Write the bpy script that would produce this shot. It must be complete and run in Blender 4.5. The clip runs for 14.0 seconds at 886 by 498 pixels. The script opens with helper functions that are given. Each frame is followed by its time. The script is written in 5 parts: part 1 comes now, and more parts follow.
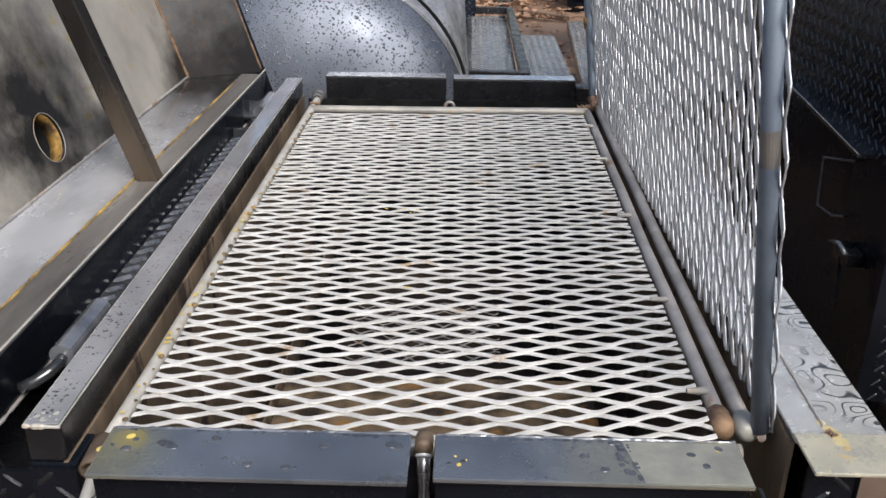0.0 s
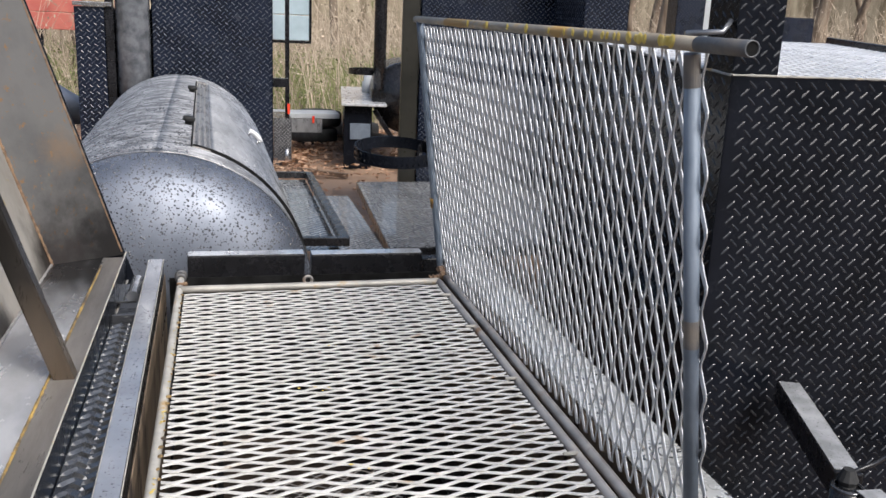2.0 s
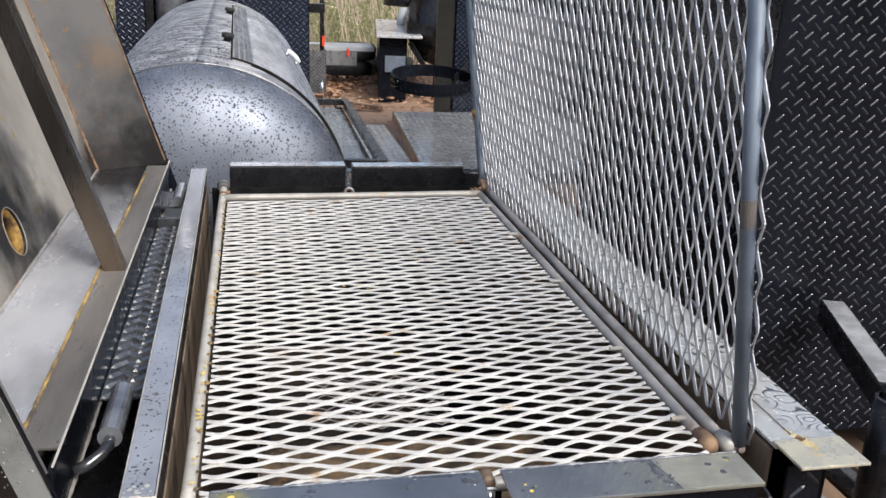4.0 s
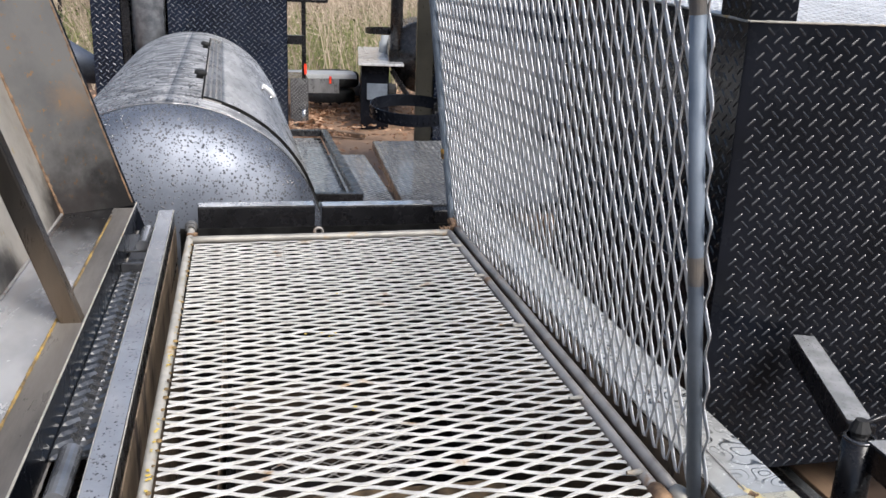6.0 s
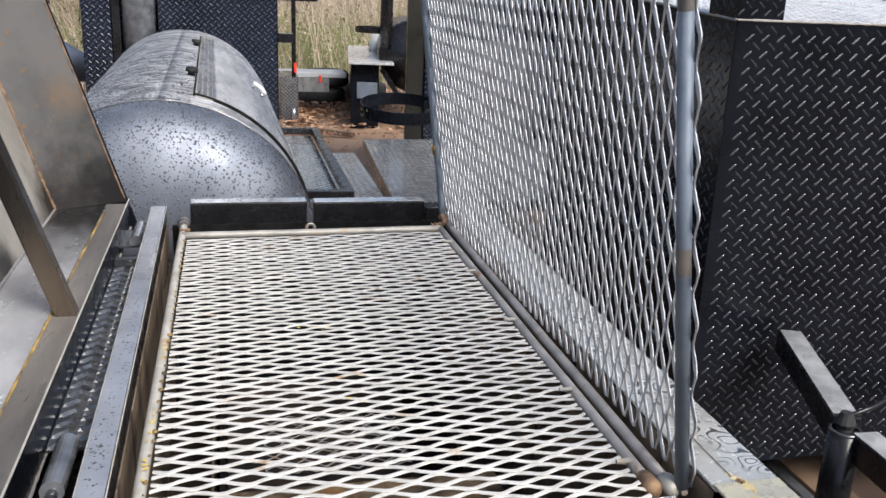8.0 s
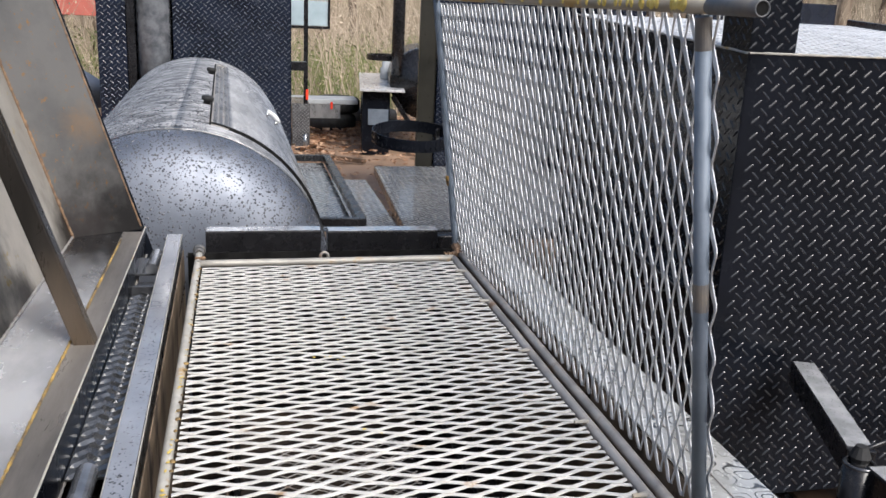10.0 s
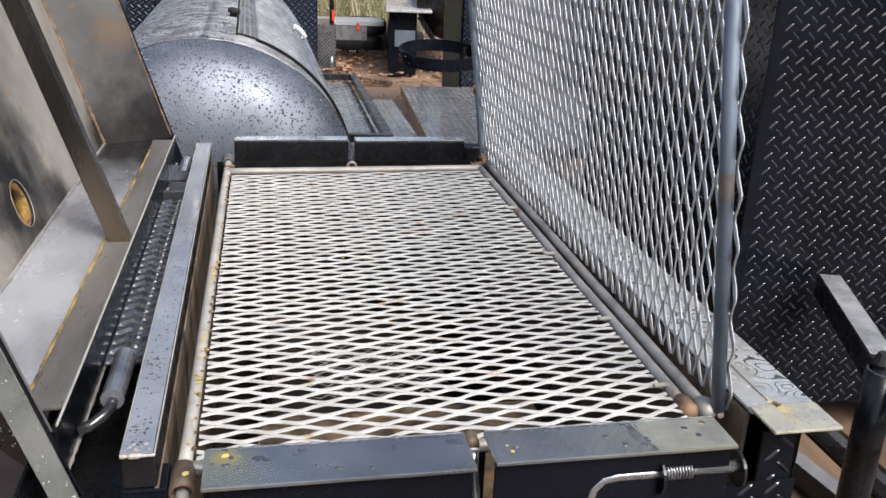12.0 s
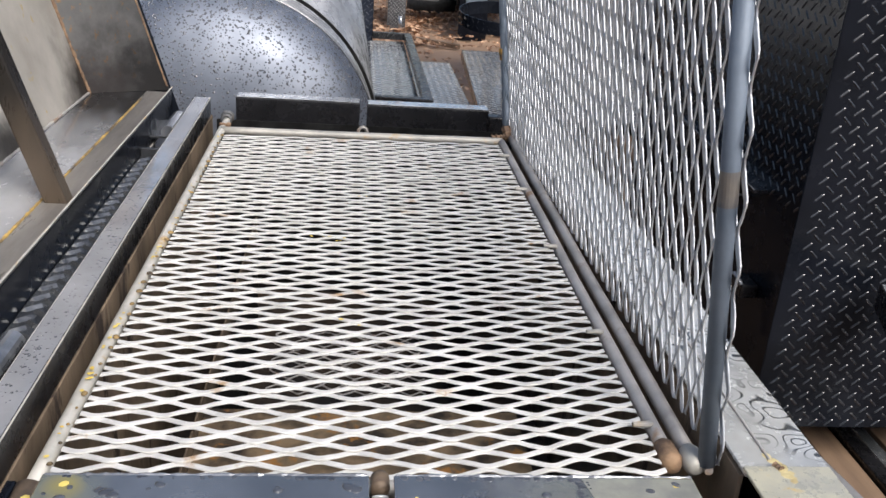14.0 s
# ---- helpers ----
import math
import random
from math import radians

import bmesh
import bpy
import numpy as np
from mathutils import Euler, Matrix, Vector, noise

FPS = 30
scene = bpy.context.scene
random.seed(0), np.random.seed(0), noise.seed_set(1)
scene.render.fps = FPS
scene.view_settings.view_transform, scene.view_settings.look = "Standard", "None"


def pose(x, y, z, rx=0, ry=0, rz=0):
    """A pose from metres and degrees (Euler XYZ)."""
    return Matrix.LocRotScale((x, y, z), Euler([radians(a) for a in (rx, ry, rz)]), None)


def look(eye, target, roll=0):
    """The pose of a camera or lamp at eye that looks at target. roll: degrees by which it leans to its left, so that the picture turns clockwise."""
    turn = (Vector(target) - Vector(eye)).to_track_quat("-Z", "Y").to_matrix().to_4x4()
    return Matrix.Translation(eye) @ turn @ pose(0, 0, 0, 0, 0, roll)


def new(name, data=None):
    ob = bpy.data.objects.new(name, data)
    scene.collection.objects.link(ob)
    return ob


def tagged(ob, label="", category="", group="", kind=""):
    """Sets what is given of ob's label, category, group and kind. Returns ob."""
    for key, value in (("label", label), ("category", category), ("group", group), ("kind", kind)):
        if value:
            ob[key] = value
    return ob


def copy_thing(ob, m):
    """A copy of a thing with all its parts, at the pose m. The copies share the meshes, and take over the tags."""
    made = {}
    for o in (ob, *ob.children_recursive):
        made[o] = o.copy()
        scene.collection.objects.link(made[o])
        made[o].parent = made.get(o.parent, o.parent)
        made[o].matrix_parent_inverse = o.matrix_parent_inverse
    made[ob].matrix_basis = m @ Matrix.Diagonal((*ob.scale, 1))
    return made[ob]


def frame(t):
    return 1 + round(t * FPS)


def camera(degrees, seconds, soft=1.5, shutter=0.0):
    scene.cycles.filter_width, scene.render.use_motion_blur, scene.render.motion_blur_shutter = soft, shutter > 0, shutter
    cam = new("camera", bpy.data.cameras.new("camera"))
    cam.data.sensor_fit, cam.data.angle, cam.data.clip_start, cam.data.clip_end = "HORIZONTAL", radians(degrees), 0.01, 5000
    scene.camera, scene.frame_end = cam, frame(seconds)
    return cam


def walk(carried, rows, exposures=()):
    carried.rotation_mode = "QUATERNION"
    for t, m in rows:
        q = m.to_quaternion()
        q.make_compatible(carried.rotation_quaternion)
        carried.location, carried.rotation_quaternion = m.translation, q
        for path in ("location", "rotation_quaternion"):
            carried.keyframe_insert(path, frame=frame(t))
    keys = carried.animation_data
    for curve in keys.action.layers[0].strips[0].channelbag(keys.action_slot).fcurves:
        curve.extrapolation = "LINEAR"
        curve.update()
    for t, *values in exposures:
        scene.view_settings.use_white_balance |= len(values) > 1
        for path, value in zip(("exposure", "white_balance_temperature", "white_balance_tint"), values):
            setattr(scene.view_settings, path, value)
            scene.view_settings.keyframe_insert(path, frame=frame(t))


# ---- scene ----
cam = camera(53.1, 14.0)
PATH = [
    (0, (0.421, -0.926, 1.642), (0.371, 0.895, 0.819), 0.5),
    (0.5, (0.373, -0.967, 1.653), (0.381, 0.858, 0.835), 0.8),
    (0.7, (0.301, -0.984, 1.655), (0.402, 0.844, 0.85), 0.9),
    (1, (0.213, -1.005, 1.682), (0.536, 0.818, 0.926), 1.8),
    (1.2, (0.172, -1.03, 1.708), (0.627, 0.799, 1.038), 2.7),
    (1.5, (0.158, -1.023, 1.737), (0.637, 0.831, 1.16), 2.7),
    (2, (0.124, -1.052, 1.761), (0.602, 0.823, 1.256), 2.6),
    (2.5, (0.119, -1.064, 1.767), (0.597, 0.812, 1.262), 2.2),
    (3, (0.114, -1.058, 1.746), (0.589, 0.816, 1.234), 2.1),
    (3.5, (0.097, -1.074, 1.696), (0.545, 0.791, 1.131), 2.6),
    (3.7, (0.094, -1.069, 1.67), (0.506, 0.783, 1.038), 2.8),
    (5.8, (0.154, -1.049, 1.719), (0.553, 0.816, 1.118), 2.0),
    (6, (0.153, -1.052, 1.72), (0.586, 0.811, 1.136), 2.3),
    (6.5, (0.147, -1.056, 1.718), (0.609, 0.801, 1.136), 2.5),
    (7, (0.14, -1.065, 1.718), (0.602, 0.792, 1.135), 2.6),
    (7.5, (0.143, -1.069, 1.715), (0.602, 0.787, 1.129), 2.6),
    (8, (0.143, -1.074, 1.716), (0.599, 0.783, 1.132), 2.5),
    (10.3, (0.123, -1.081, 1.731), (0.561, 0.797, 1.203), 2.7),
    (10.5, (0.121, -1.087, 1.723), (0.56, 0.789, 1.189), 2.7),
    (11, (0.12, -1.1, 1.695), (0.507, 0.767, 1.09), 2.3),
    (11.5, (0.129, -1.106, 1.687), (0.512, 0.734, 1.003), 2.2),
    (12, (0.122, -1.111, 1.682), (0.499, 0.729, 0.996), 2.5),
    (12.5, (0.127, -1.11, 1.683), (0.5, 0.731, 0.996), 2.5),
    (13, (0.139, -1.097, 1.681), (0.507, 0.745, 0.995), 2.6),
    (13.3, (0.185, -1.055, 1.676), (0.547, 0.787, 0.986), 2.9),
    (13.5, (0.24, -0.991, 1.667), (0.59, 0.854, 0.978), 3.5),
    (13.8, (0.302, -0.933, 1.655), (0.583, 0.912, 0.936), 4.0),
    (14, (0.334, -0.897, 1.64), (0.55, 0.938, 0.875), 4.5),
]
walk(cam, [(t, look(eye, target, roll)) for t, eye, target, roll in PATH], [(0.0, 0.22), (0.5, 0.24), (1.2, 0.35), (2.0, 0.35), (3.0, 0.34), (3.6, 0.42), (14.0, 0.42)])

# ---- light ----
world = bpy.data.worlds.new("sky")
scene.world = world
world.use_nodes = True
wn = world.node_tree.nodes
sky = wn.new("ShaderNodeTexSky")
sky.sky_type, sky.sun_disc = "NISHITA", False
SUN_EL, SUN_AZ = 47.0, 152.0          # degrees; azimuth clockwise from +y
sky.sun_elevation, sky.sun_rotation = radians(SUN_EL), radians(SUN_AZ)
sky.air_density, sky.dust_density, sky.ozone_density = 1.0, 3.0, 1.0
wn["Background"].inputs["Strength"].default_value = 0.13
world.node_tree.links.new(sky.outputs[0], wn["Background"].inputs["Color"])
lamp = bpy.data.lights.new("sun", "SUN")
lamp.energy, lamp.angle, lamp.color = 2.9, radians(32), (1.0, 0.98, 0.96)
sun = new("sun", lamp)
sd = Vector((math.sin(radians(SUN_AZ)) * math.cos(radians(SUN_EL)), math.cos(radians(SUN_AZ)) * math.cos(radians(SUN_EL)), math.sin(radians(SUN_EL))))
sun.matrix_basis = look(sd * 20, (0, 0, 0))


# ---- materials ----
def surf(name, c1, c2, scale=6.0, rough=(0.35, 0.6), metal=0.0, bump=0.15, fine=180.0, coat=0.0, stain=None, drops=0.0, stretch=(1, 1, 1), spread=0.12, spots=(), spec=0.5, contour=None, island=None):
    """A surface with variation at two scales. stain: (colour, scale, threshold, metal). drops: size of water beads in metres."""
    m = bpy.data.materials.new(name)
    m.use_nodes = True
    nt = m.node_tree
    n, ln = nt.nodes, nt.links
    b = n["Principled BSDF"]
    tc = n.new("ShaderNodeTexCoord")
    mp = n.new("ShaderNodeMapping")
    mp.inputs["Scale"].default_value = stretch
    ln.new(tc.outputs["Object"], mp.inputs["Vector"])

    def noise_tex(s, detail=6.0, rgh=0.6):
        t = n.new("ShaderNodeTexNoise")
        t.inputs["Scale"].default_value, t.inputs["Detail"].default_value, t.inputs["Roughness"].default_value = s, detail, rgh
        ln.new(mp.outputs[0], t.inputs["Vector"])
        return t.outputs["Fac"]

    def ramp(src, lo, hi):
        r = n.new("ShaderNodeMapRange")
        r.inputs["From Min"].default_value, r.inputs["From Max"].default_value = lo, hi
        ln.new(src, r.inputs["Value"])
        return r.outputs[0]

    def mix(fac, a, c):
        x = n.new("ShaderNodeMix")
        x.data_type = "RGBA"
        ln.new(fac, x.inputs[0])
        for sock, val in ((x.inputs[6], a), (x.inputs[7], c)):
            if isinstance(val, tuple):
                sock.default_value = (*val, 1)
            else:
                ln.new(val, sock)
        return x.outputs[2]

    big = ramp(noise_tex(scale), 0.5 - spread, 0.5 + spread)
    small = noise_tex(fine, 3.0)
    col = mix(big, c1, c2)
    rg = n.new("ShaderNodeMapRange")
    rg.inputs["To Min"].default_value, rg.inputs["To Max"].default_value = rough
    rg.inputs["From Min"].default_value, rg.inputs["From Max"].default_value = 0.3, 0.7
    ln.new(noise_tex(scale * 2.7, 8.0, 0.7), rg.inputs["Value"])
    rough_out = rg.outputs[0]
    b.inputs["Metallic"].default_value = metal
    if stain:
        sc, ss, st, sm = stain
        mask = ramp(noise_tex(ss, 8.0, 0.65), st, st + 0.08)
        col = mix(mask, col, sc)
        mm = n.new("ShaderNodeMapRange")
        mm.inputs["To Min"].default_value, mm.inputs["To Max"].default_value = metal, sm
        ln.new(mask, mm.inputs["Value"])
        ln.new(mm.outputs[0], b.inputs["Metallic"])
        rr = n.new("ShaderNodeMath")
        rr.operation, rr.use_clamp = "MULTIPLY_ADD", True
        ln.new(mask, rr.inputs[0])
        rr.inputs[1].default_value = 0.3
        ln.new(rough_out, rr.inputs[2])
        rough_out = rr.outputs[0]
    if island:
        geo = n.new("ShaderNodeNewGeometry")
        tint = mix(geo.outputs["Random Per Island"], island[0], island[1])
        half = n.new("ShaderNodeValue")
        half.outputs[0].default_value = 0.7
        col = mix(half.outputs[0], col, tint)
    if contour:
        k = n.new("ShaderNodeMath")
        k.operation = "PINGPONG"
        k.inputs[1].default_value = 0.06
        ln.new(noise_tex(contour[0], 1.0), k.inputs[0])
        edge = n.new("ShaderNodeMath")
        edge.operation = "MULTIPLY"
        ln.new(ramp(k.outputs[0], 0.018, 0.007), edge.inputs[0])
        ln.new(ramp(noise_tex(6.0, 2.0), 0.46, 0.54), edge.inputs[1])
        col = mix(edge.outputs[0], col, contour[1])
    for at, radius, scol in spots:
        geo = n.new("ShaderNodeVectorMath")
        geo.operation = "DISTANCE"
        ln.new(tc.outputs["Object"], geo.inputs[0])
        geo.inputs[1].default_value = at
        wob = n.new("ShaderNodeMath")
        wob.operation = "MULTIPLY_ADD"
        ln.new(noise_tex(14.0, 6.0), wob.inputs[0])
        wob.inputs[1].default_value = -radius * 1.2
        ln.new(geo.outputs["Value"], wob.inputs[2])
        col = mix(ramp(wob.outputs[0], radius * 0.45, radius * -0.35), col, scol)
    ln.new(col, b.inputs["Base Color"])
    b.inputs["Specular IOR Level"].default_value = spec
    ln.new(rough_out, b.inputs["Roughness"])
    bp = n.new("ShaderNodeBump")
    bp.inputs["Strength"].default_value, bp.inputs["Distance"].default_value = bump, 0.002
    ln.new(small, bp.inputs["Height"])
    out = bp.outputs[0]
    if drops:
        vo = n.new("ShaderNodeTexVoronoi")
        vo.inputs["Scale"].default_value = 1.0 / drops
        ln.new(tc.outputs["Object"], vo.inputs["Vector"])
        vo.inputs["Randomness"].default_value = 1.0
        d = ramp(vo.outputs["Distance"], 0.26, 0.10)
        b2 = n.new("ShaderNodeBump")
        b2.inputs["Strength"].default_value, b2.inputs["Distance"].default_value = 0.35, 0.0015
        ln.new(d, b2.inputs["Height"])
        ln.new(bp.outputs[0], b2.inputs["Normal"])
        out = b2.outputs[0]
        ln.new(out, b.inputs["Coat Normal"])
    ln.new(out, b.inputs["Normal"])
    b.inputs["Coat Weight"].default_value, b.inputs["Coat Roughness"].default_value = coat, 0.06
    return m


M_PLATE = surf("black_painted_plate", (0.0045, 0.0055, 0.008), (0.008, 0.0095, 0.014), 4, (0.18, 0.32), 0.0, 0.06, 260, coat=0.0, spec=0.16)
# lug materials paler or shinier than their plates: glints put into the colour
M_LUG = surf("lug_glint_black", (0.005, 0.006, 0.008), (0.011, 0.012, 0.015), 30, (0.22, 0.36), 0.0, 0.1, 260, coat=0.0, spec=0.85)
M_LUGG = surf("lug_glint_trough", (0.10, 0.103, 0.11), (0.24, 0.245, 0.25), 30, (0.16, 0.3), 0.7, 0.1, 260, coat=0.15)
M_LUGW = surf("lug_glint_pale", (0.24, 0.245, 0.25), (0.38, 0.385, 0.39), 30, (0.25, 0.4), 0.4, 0.1, 260, coat=0.3)
M_PLATE_N = surf("navy_black_plate", (0.006, 0.009, 0.018), (0.012, 0.017, 0.032), 4, (0.16, 0.3), 0.0, 0.06, 260, coat=0.0, spec=0.5)
M_LUGB = surf("lug_glint_bright", (0.035, 0.04, 0.05), (0.085, 0.092, 0.108), 30, (0.2, 0.36), 0.2, 0.1, 260, coat=0.0, spec=0.8)
M_PAINT = surf("black_gloss_paint", (0.007, 0.007, 0.008), (0.014, 0.014, 0.016), 7, (0.18, 0.36), 0.0, 0.08, 140, coat=0.1, spec=0.4)
M_WET = surf("wet_black_paint", (0.022, 0.023, 0.026), (0.055, 0.057, 0.062), 9, (0.08, 0.24), 0.0, 0.05, 90, coat=1.0, drops=0.009)
M_TANK = surf("dark_silver_tank_paint", (0.165, 0.184, 0.222), (0.25, 0.272, 0.316), 5, (0.48, 0.60), 0.75, 0.06, 160, coat=0.1)
M_MESH = surf("weathered_expanded_steel", (0.54, 0.525, 0.49), (0.72, 0.705, 0.665), 26, (0.45, 0.62), 0.12, 0.25, 300, stain=((0.38, 0.25, 0.14), 10, 0.62, 0.0))
M_MESH2 = surf("bright_expanded_steel", (0.45, 0.46, 0.48), (0.65, 0.66, 0.68), 25, (0.42, 0.56), 0.6, 0.15, 300)
M_PIPE = surf("raw_steel_pipe", (0.32, 0.305, 0.275), (0.47, 0.445, 0.40), 14, (0.42, 0.6), 0.3, 0.2, 220, stain=((0.42, 0.28, 0.12), 7, 0.59, 0.0))
M_LPIPE = surf("pale_worn_pipe", (0.44, 0.42, 0.37), (0.61, 0.58, 0.52), 14, (0.42, 0.6), 0.25, 0.2, 220, stain=((0.46, 0.30, 0.12), 9, 0.58, 0.0))
M_TOPPIPE = surf("rust_yellowed_pipe", (0.25, 0.215, 0.165), (0.40, 0.355, 0.285), 16, (0.38, 0.58), 0.3, 0.2, 220, stain=((0.40, 0.25, 0.09), 8, 0.53, 0.0), stretch=(1, 0.4, 1))
M_PIPE_B = surf("blue_grey_steel_pipe", (0.115, 0.145, 0.185), (0.18, 0.215, 0.26), 8, (0.5, 0.66), 0.25, 0.15, 220, stain=((0.20, 0.14, 0.09), 5, 0.66, 0.0))
M_PIPE_D = surf("dark_steel_pipe", (0.32, 0.30, 0.28), (0.50, 0.47, 0.44), 9, (0.36, 0.55), 0.35, 0.2, 220, stain=((0.26, 0.165, 0.105), 8, 0.57, 0.0))
M_SOCK = surf("dark_rusty_pipe", (0.085, 0.062, 0.045), (0.19, 0.135, 0.09), 22, (0.5, 0.75), 0.2, 0.4, 200)
M_RUST = surf("rusty_weld", (0.12, 0.075, 0.05), (0.30, 0.19, 0.11), 40, (0.6, 0.85), 0.15, 0.5, 200)
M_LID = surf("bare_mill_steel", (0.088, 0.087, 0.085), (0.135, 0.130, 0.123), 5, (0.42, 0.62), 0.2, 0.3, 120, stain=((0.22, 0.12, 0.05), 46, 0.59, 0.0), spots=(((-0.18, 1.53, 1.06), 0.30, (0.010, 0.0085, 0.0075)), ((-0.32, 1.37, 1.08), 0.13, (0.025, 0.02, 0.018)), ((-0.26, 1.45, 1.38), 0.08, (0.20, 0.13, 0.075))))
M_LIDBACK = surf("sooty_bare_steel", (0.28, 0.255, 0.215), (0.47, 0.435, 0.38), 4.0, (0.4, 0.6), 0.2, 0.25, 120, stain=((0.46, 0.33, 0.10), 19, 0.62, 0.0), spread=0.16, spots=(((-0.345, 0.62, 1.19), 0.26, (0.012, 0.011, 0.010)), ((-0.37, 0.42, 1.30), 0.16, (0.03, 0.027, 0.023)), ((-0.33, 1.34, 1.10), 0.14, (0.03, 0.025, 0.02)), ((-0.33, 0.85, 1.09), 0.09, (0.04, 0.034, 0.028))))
# pale base paints sky reflected in the wet lid side; far end darker
M_SHELF = surf("slick_steel_sky_sheen", (0.40, 0.408, 0.425), (0.72, 0.728, 0.745), 6, (0.14, 0.34), 0.5, 0.1, 60, coat=0.8, stain=((0.16, 0.15, 0.145), 5, 0.60, 0.2), stretch=(1, 0.4, 1), spots=(((-0.26, 1.38, 1.08), 0.46, (0.03, 0.028, 0.026)),))
M_ANGLE = surf("grey_brown_mill_scale_steel", (0.095, 0.088, 0.082), (0.31, 0.287, 0.262), 14, (0.22, 0.44), 0.4, 0.3, 150, coat=0.4, stain=((0.30, 0.19, 0.08), 22, 0.64, 0.0), stretch=(1, 0.14, 1), spread=0.2)
M_BRACE = surf("dark_brown_tube", (0.007, 0.0065, 0.006), (0.036, 0.031, 0.027), 9, (0.2, 0.38), 0.3, 0.3, 150, stain=((0.22, 0.13, 0.055), 24, 0.68, 0.0), stretch=(1, 1, 0.2), spread=0.2, spots=(((-0.18, 0.632, 1.08), 0.18, (0.10, 0.076, 0.055)),))
M_FLANGE = surf("wet_green_grey_paint", (0.15, 0.16, 0.15), (0.26, 0.27, 0.255), 9, (0.12, 0.3), 0.2, 0.08, 90, coat=0.8, drops=0.009)
M_FIREBOX = surf("rusty_firebox_wall", (0.085, 0.062, 0.04), (0.25, 0.185, 0.125), 6, (0.5, 0.8), 0.15, 0.4, 90, stain=((0.03, 0.018, 0.012), 13, 0.56, 0.0), stretch=(1, 1, 0.35))
M_ASH = surf("tan_rusty_ash_plate", (0.035, 0.026, 0.018), (0.27, 0.19, 0.11), 11, (0.6, 0.85), 0.0, 0.4, 90, stain=((0.40, 0.19, 0.05), 13, 0.57, 0.0))
M_CHAR = surf("charcoal_floor", (0.014, 0.011, 0.010), (0.06, 0.04, 0.025), 9, (0.7, 0.9), 0.0, 0.5, 80)
M_WETTOP = surf("wet_bare_plate", (0.44, 0.435, 0.41), (0.64, 0.635, 0.60), 12, (0.1, 0.36), 0.4, 0.12, 60, coat=0.8, stain=((0.48, 0.40, 0.20), 7, 0.68, 0.0), contour=(19, (0.09, 0.09, 0.085)))
M_TAB = surf("heat_yellowed_steel", (0.42, 0.40, 0.33), (0.58, 0.54, 0.40), 20, (0.2, 0.4), 0.3, 0.12, 60, coat=0.5, stain=((0.50, 0.36, 0.12), 26, 0.62, 0.0))
M_LIP = surf("wet_blue_grey_steel", (0.16, 0.172, 0.185), (0.26, 0.272, 0.285), 7, (0.12, 0.28), 0.65, 0.10, 80, coat=0.9, stain=((0.05, 0.053, 0.05), 12, 0.60, 0.2), spots=(((0.035, -0.15, 1.049), 0.08, (0.34, 0.33, 0.24)), ((0.70, -0.15, 1.049), 0.18, (0.33, 0.33, 0.26)), ((0.057, -0.132, 1.049), 0.022, (0.55, 0.45, 0.16)), ((0.70, -0.13, 1.049), 0.03, (0.55, 0.43, 0.16))))
M_DECK = surf("wet_grey_deck_plate", (0.055, 0.058, 0.062), (0.13, 0.133, 0.138), 5, (0.16, 0.34), 0.35, 0.2, 120, coat=0.5)
M_SOIL = surf("damp_red_soil", (0.085, 0.055, 0.04), (0.15, 0.10, 0.07), 1.3, (0.6, 0.9), 0.0, 0.8, 30, stain=((0.06, 0.04, 0.03), 3.5, 0.58, 0.0), spots=(((1.2, 9.0, 0), 4.6, (0.33, 0.215, 0.14)), ((0.9, 5.6, 0), 1.2, (0.27, 0.18, 0.12))))
M_WOOD = surf("weathered_lumber", (0.13, 0.083, 0.052), (0.25, 0.165, 0.105), 6, (0.6, 0.85), 0.0, 0.4, 120, stretch=(1, 0.12, 1))
M_RUBBER = surf("black_rubber", (0.012, 0.012, 0.012), (0.03, 0.03, 0.03), 12, (0.6, 0.85), 0.0, 0.3, 120)
M_CHROME = surf("bright_steel", (0.6, 0.6, 0.6), (0.75, 0.75, 0.75), 30, (0.15, 0.3), 0.95, 0.05, 200)
M_GREYPAINT = surf("grey_painted_metal", (0.36, 0.38, 0.39), (0.46, 0.48, 0.49), 3, (0.3, 0.5), 0.0, 0.1, 80)
M_RED = surf("faded_red_sheet", (0.42, 0.10, 0.08), (0.52, 0.16, 0.12), 2, (0.35, 0.55), 0.0, 0.1, 60)
M_BARK = surf("grey_brown_bark", (0.13, 0.09, 0.06), (0.28, 0.22, 0.16), 8, (0.7, 0.95), 0.0, 0.9, 40, stretch=(1, 1, 0.2))
M_BRUSH = surf("dry_brush", (0.32, 0.25, 0.18), (0.58, 0.47, 0.36), 2.5, (0.7, 0.95), 0.0, 0.2, 40, island=((0.12, 0.085, 0.055), (0.72, 0.60, 0.46)))
M_GRASS = surf("green_brush", (0.07, 0.10, 0.03), (0.20, 0.22, 0.08), 2.0, (0.7, 0.95), 0.0, 0.2, 40, island=((0.06, 0.10, 0.02), (0.36, 0.36, 0.16)))
M_LEAF = surf("fallen_leaves", (0.30, 0.16, 0.09), (0.58, 0.38, 0.24), 7, (0.6, 0.9), 0.0, 0.2, 60, island=((0.22, 0.10, 0.05), (0.62, 0.42, 0.28)))


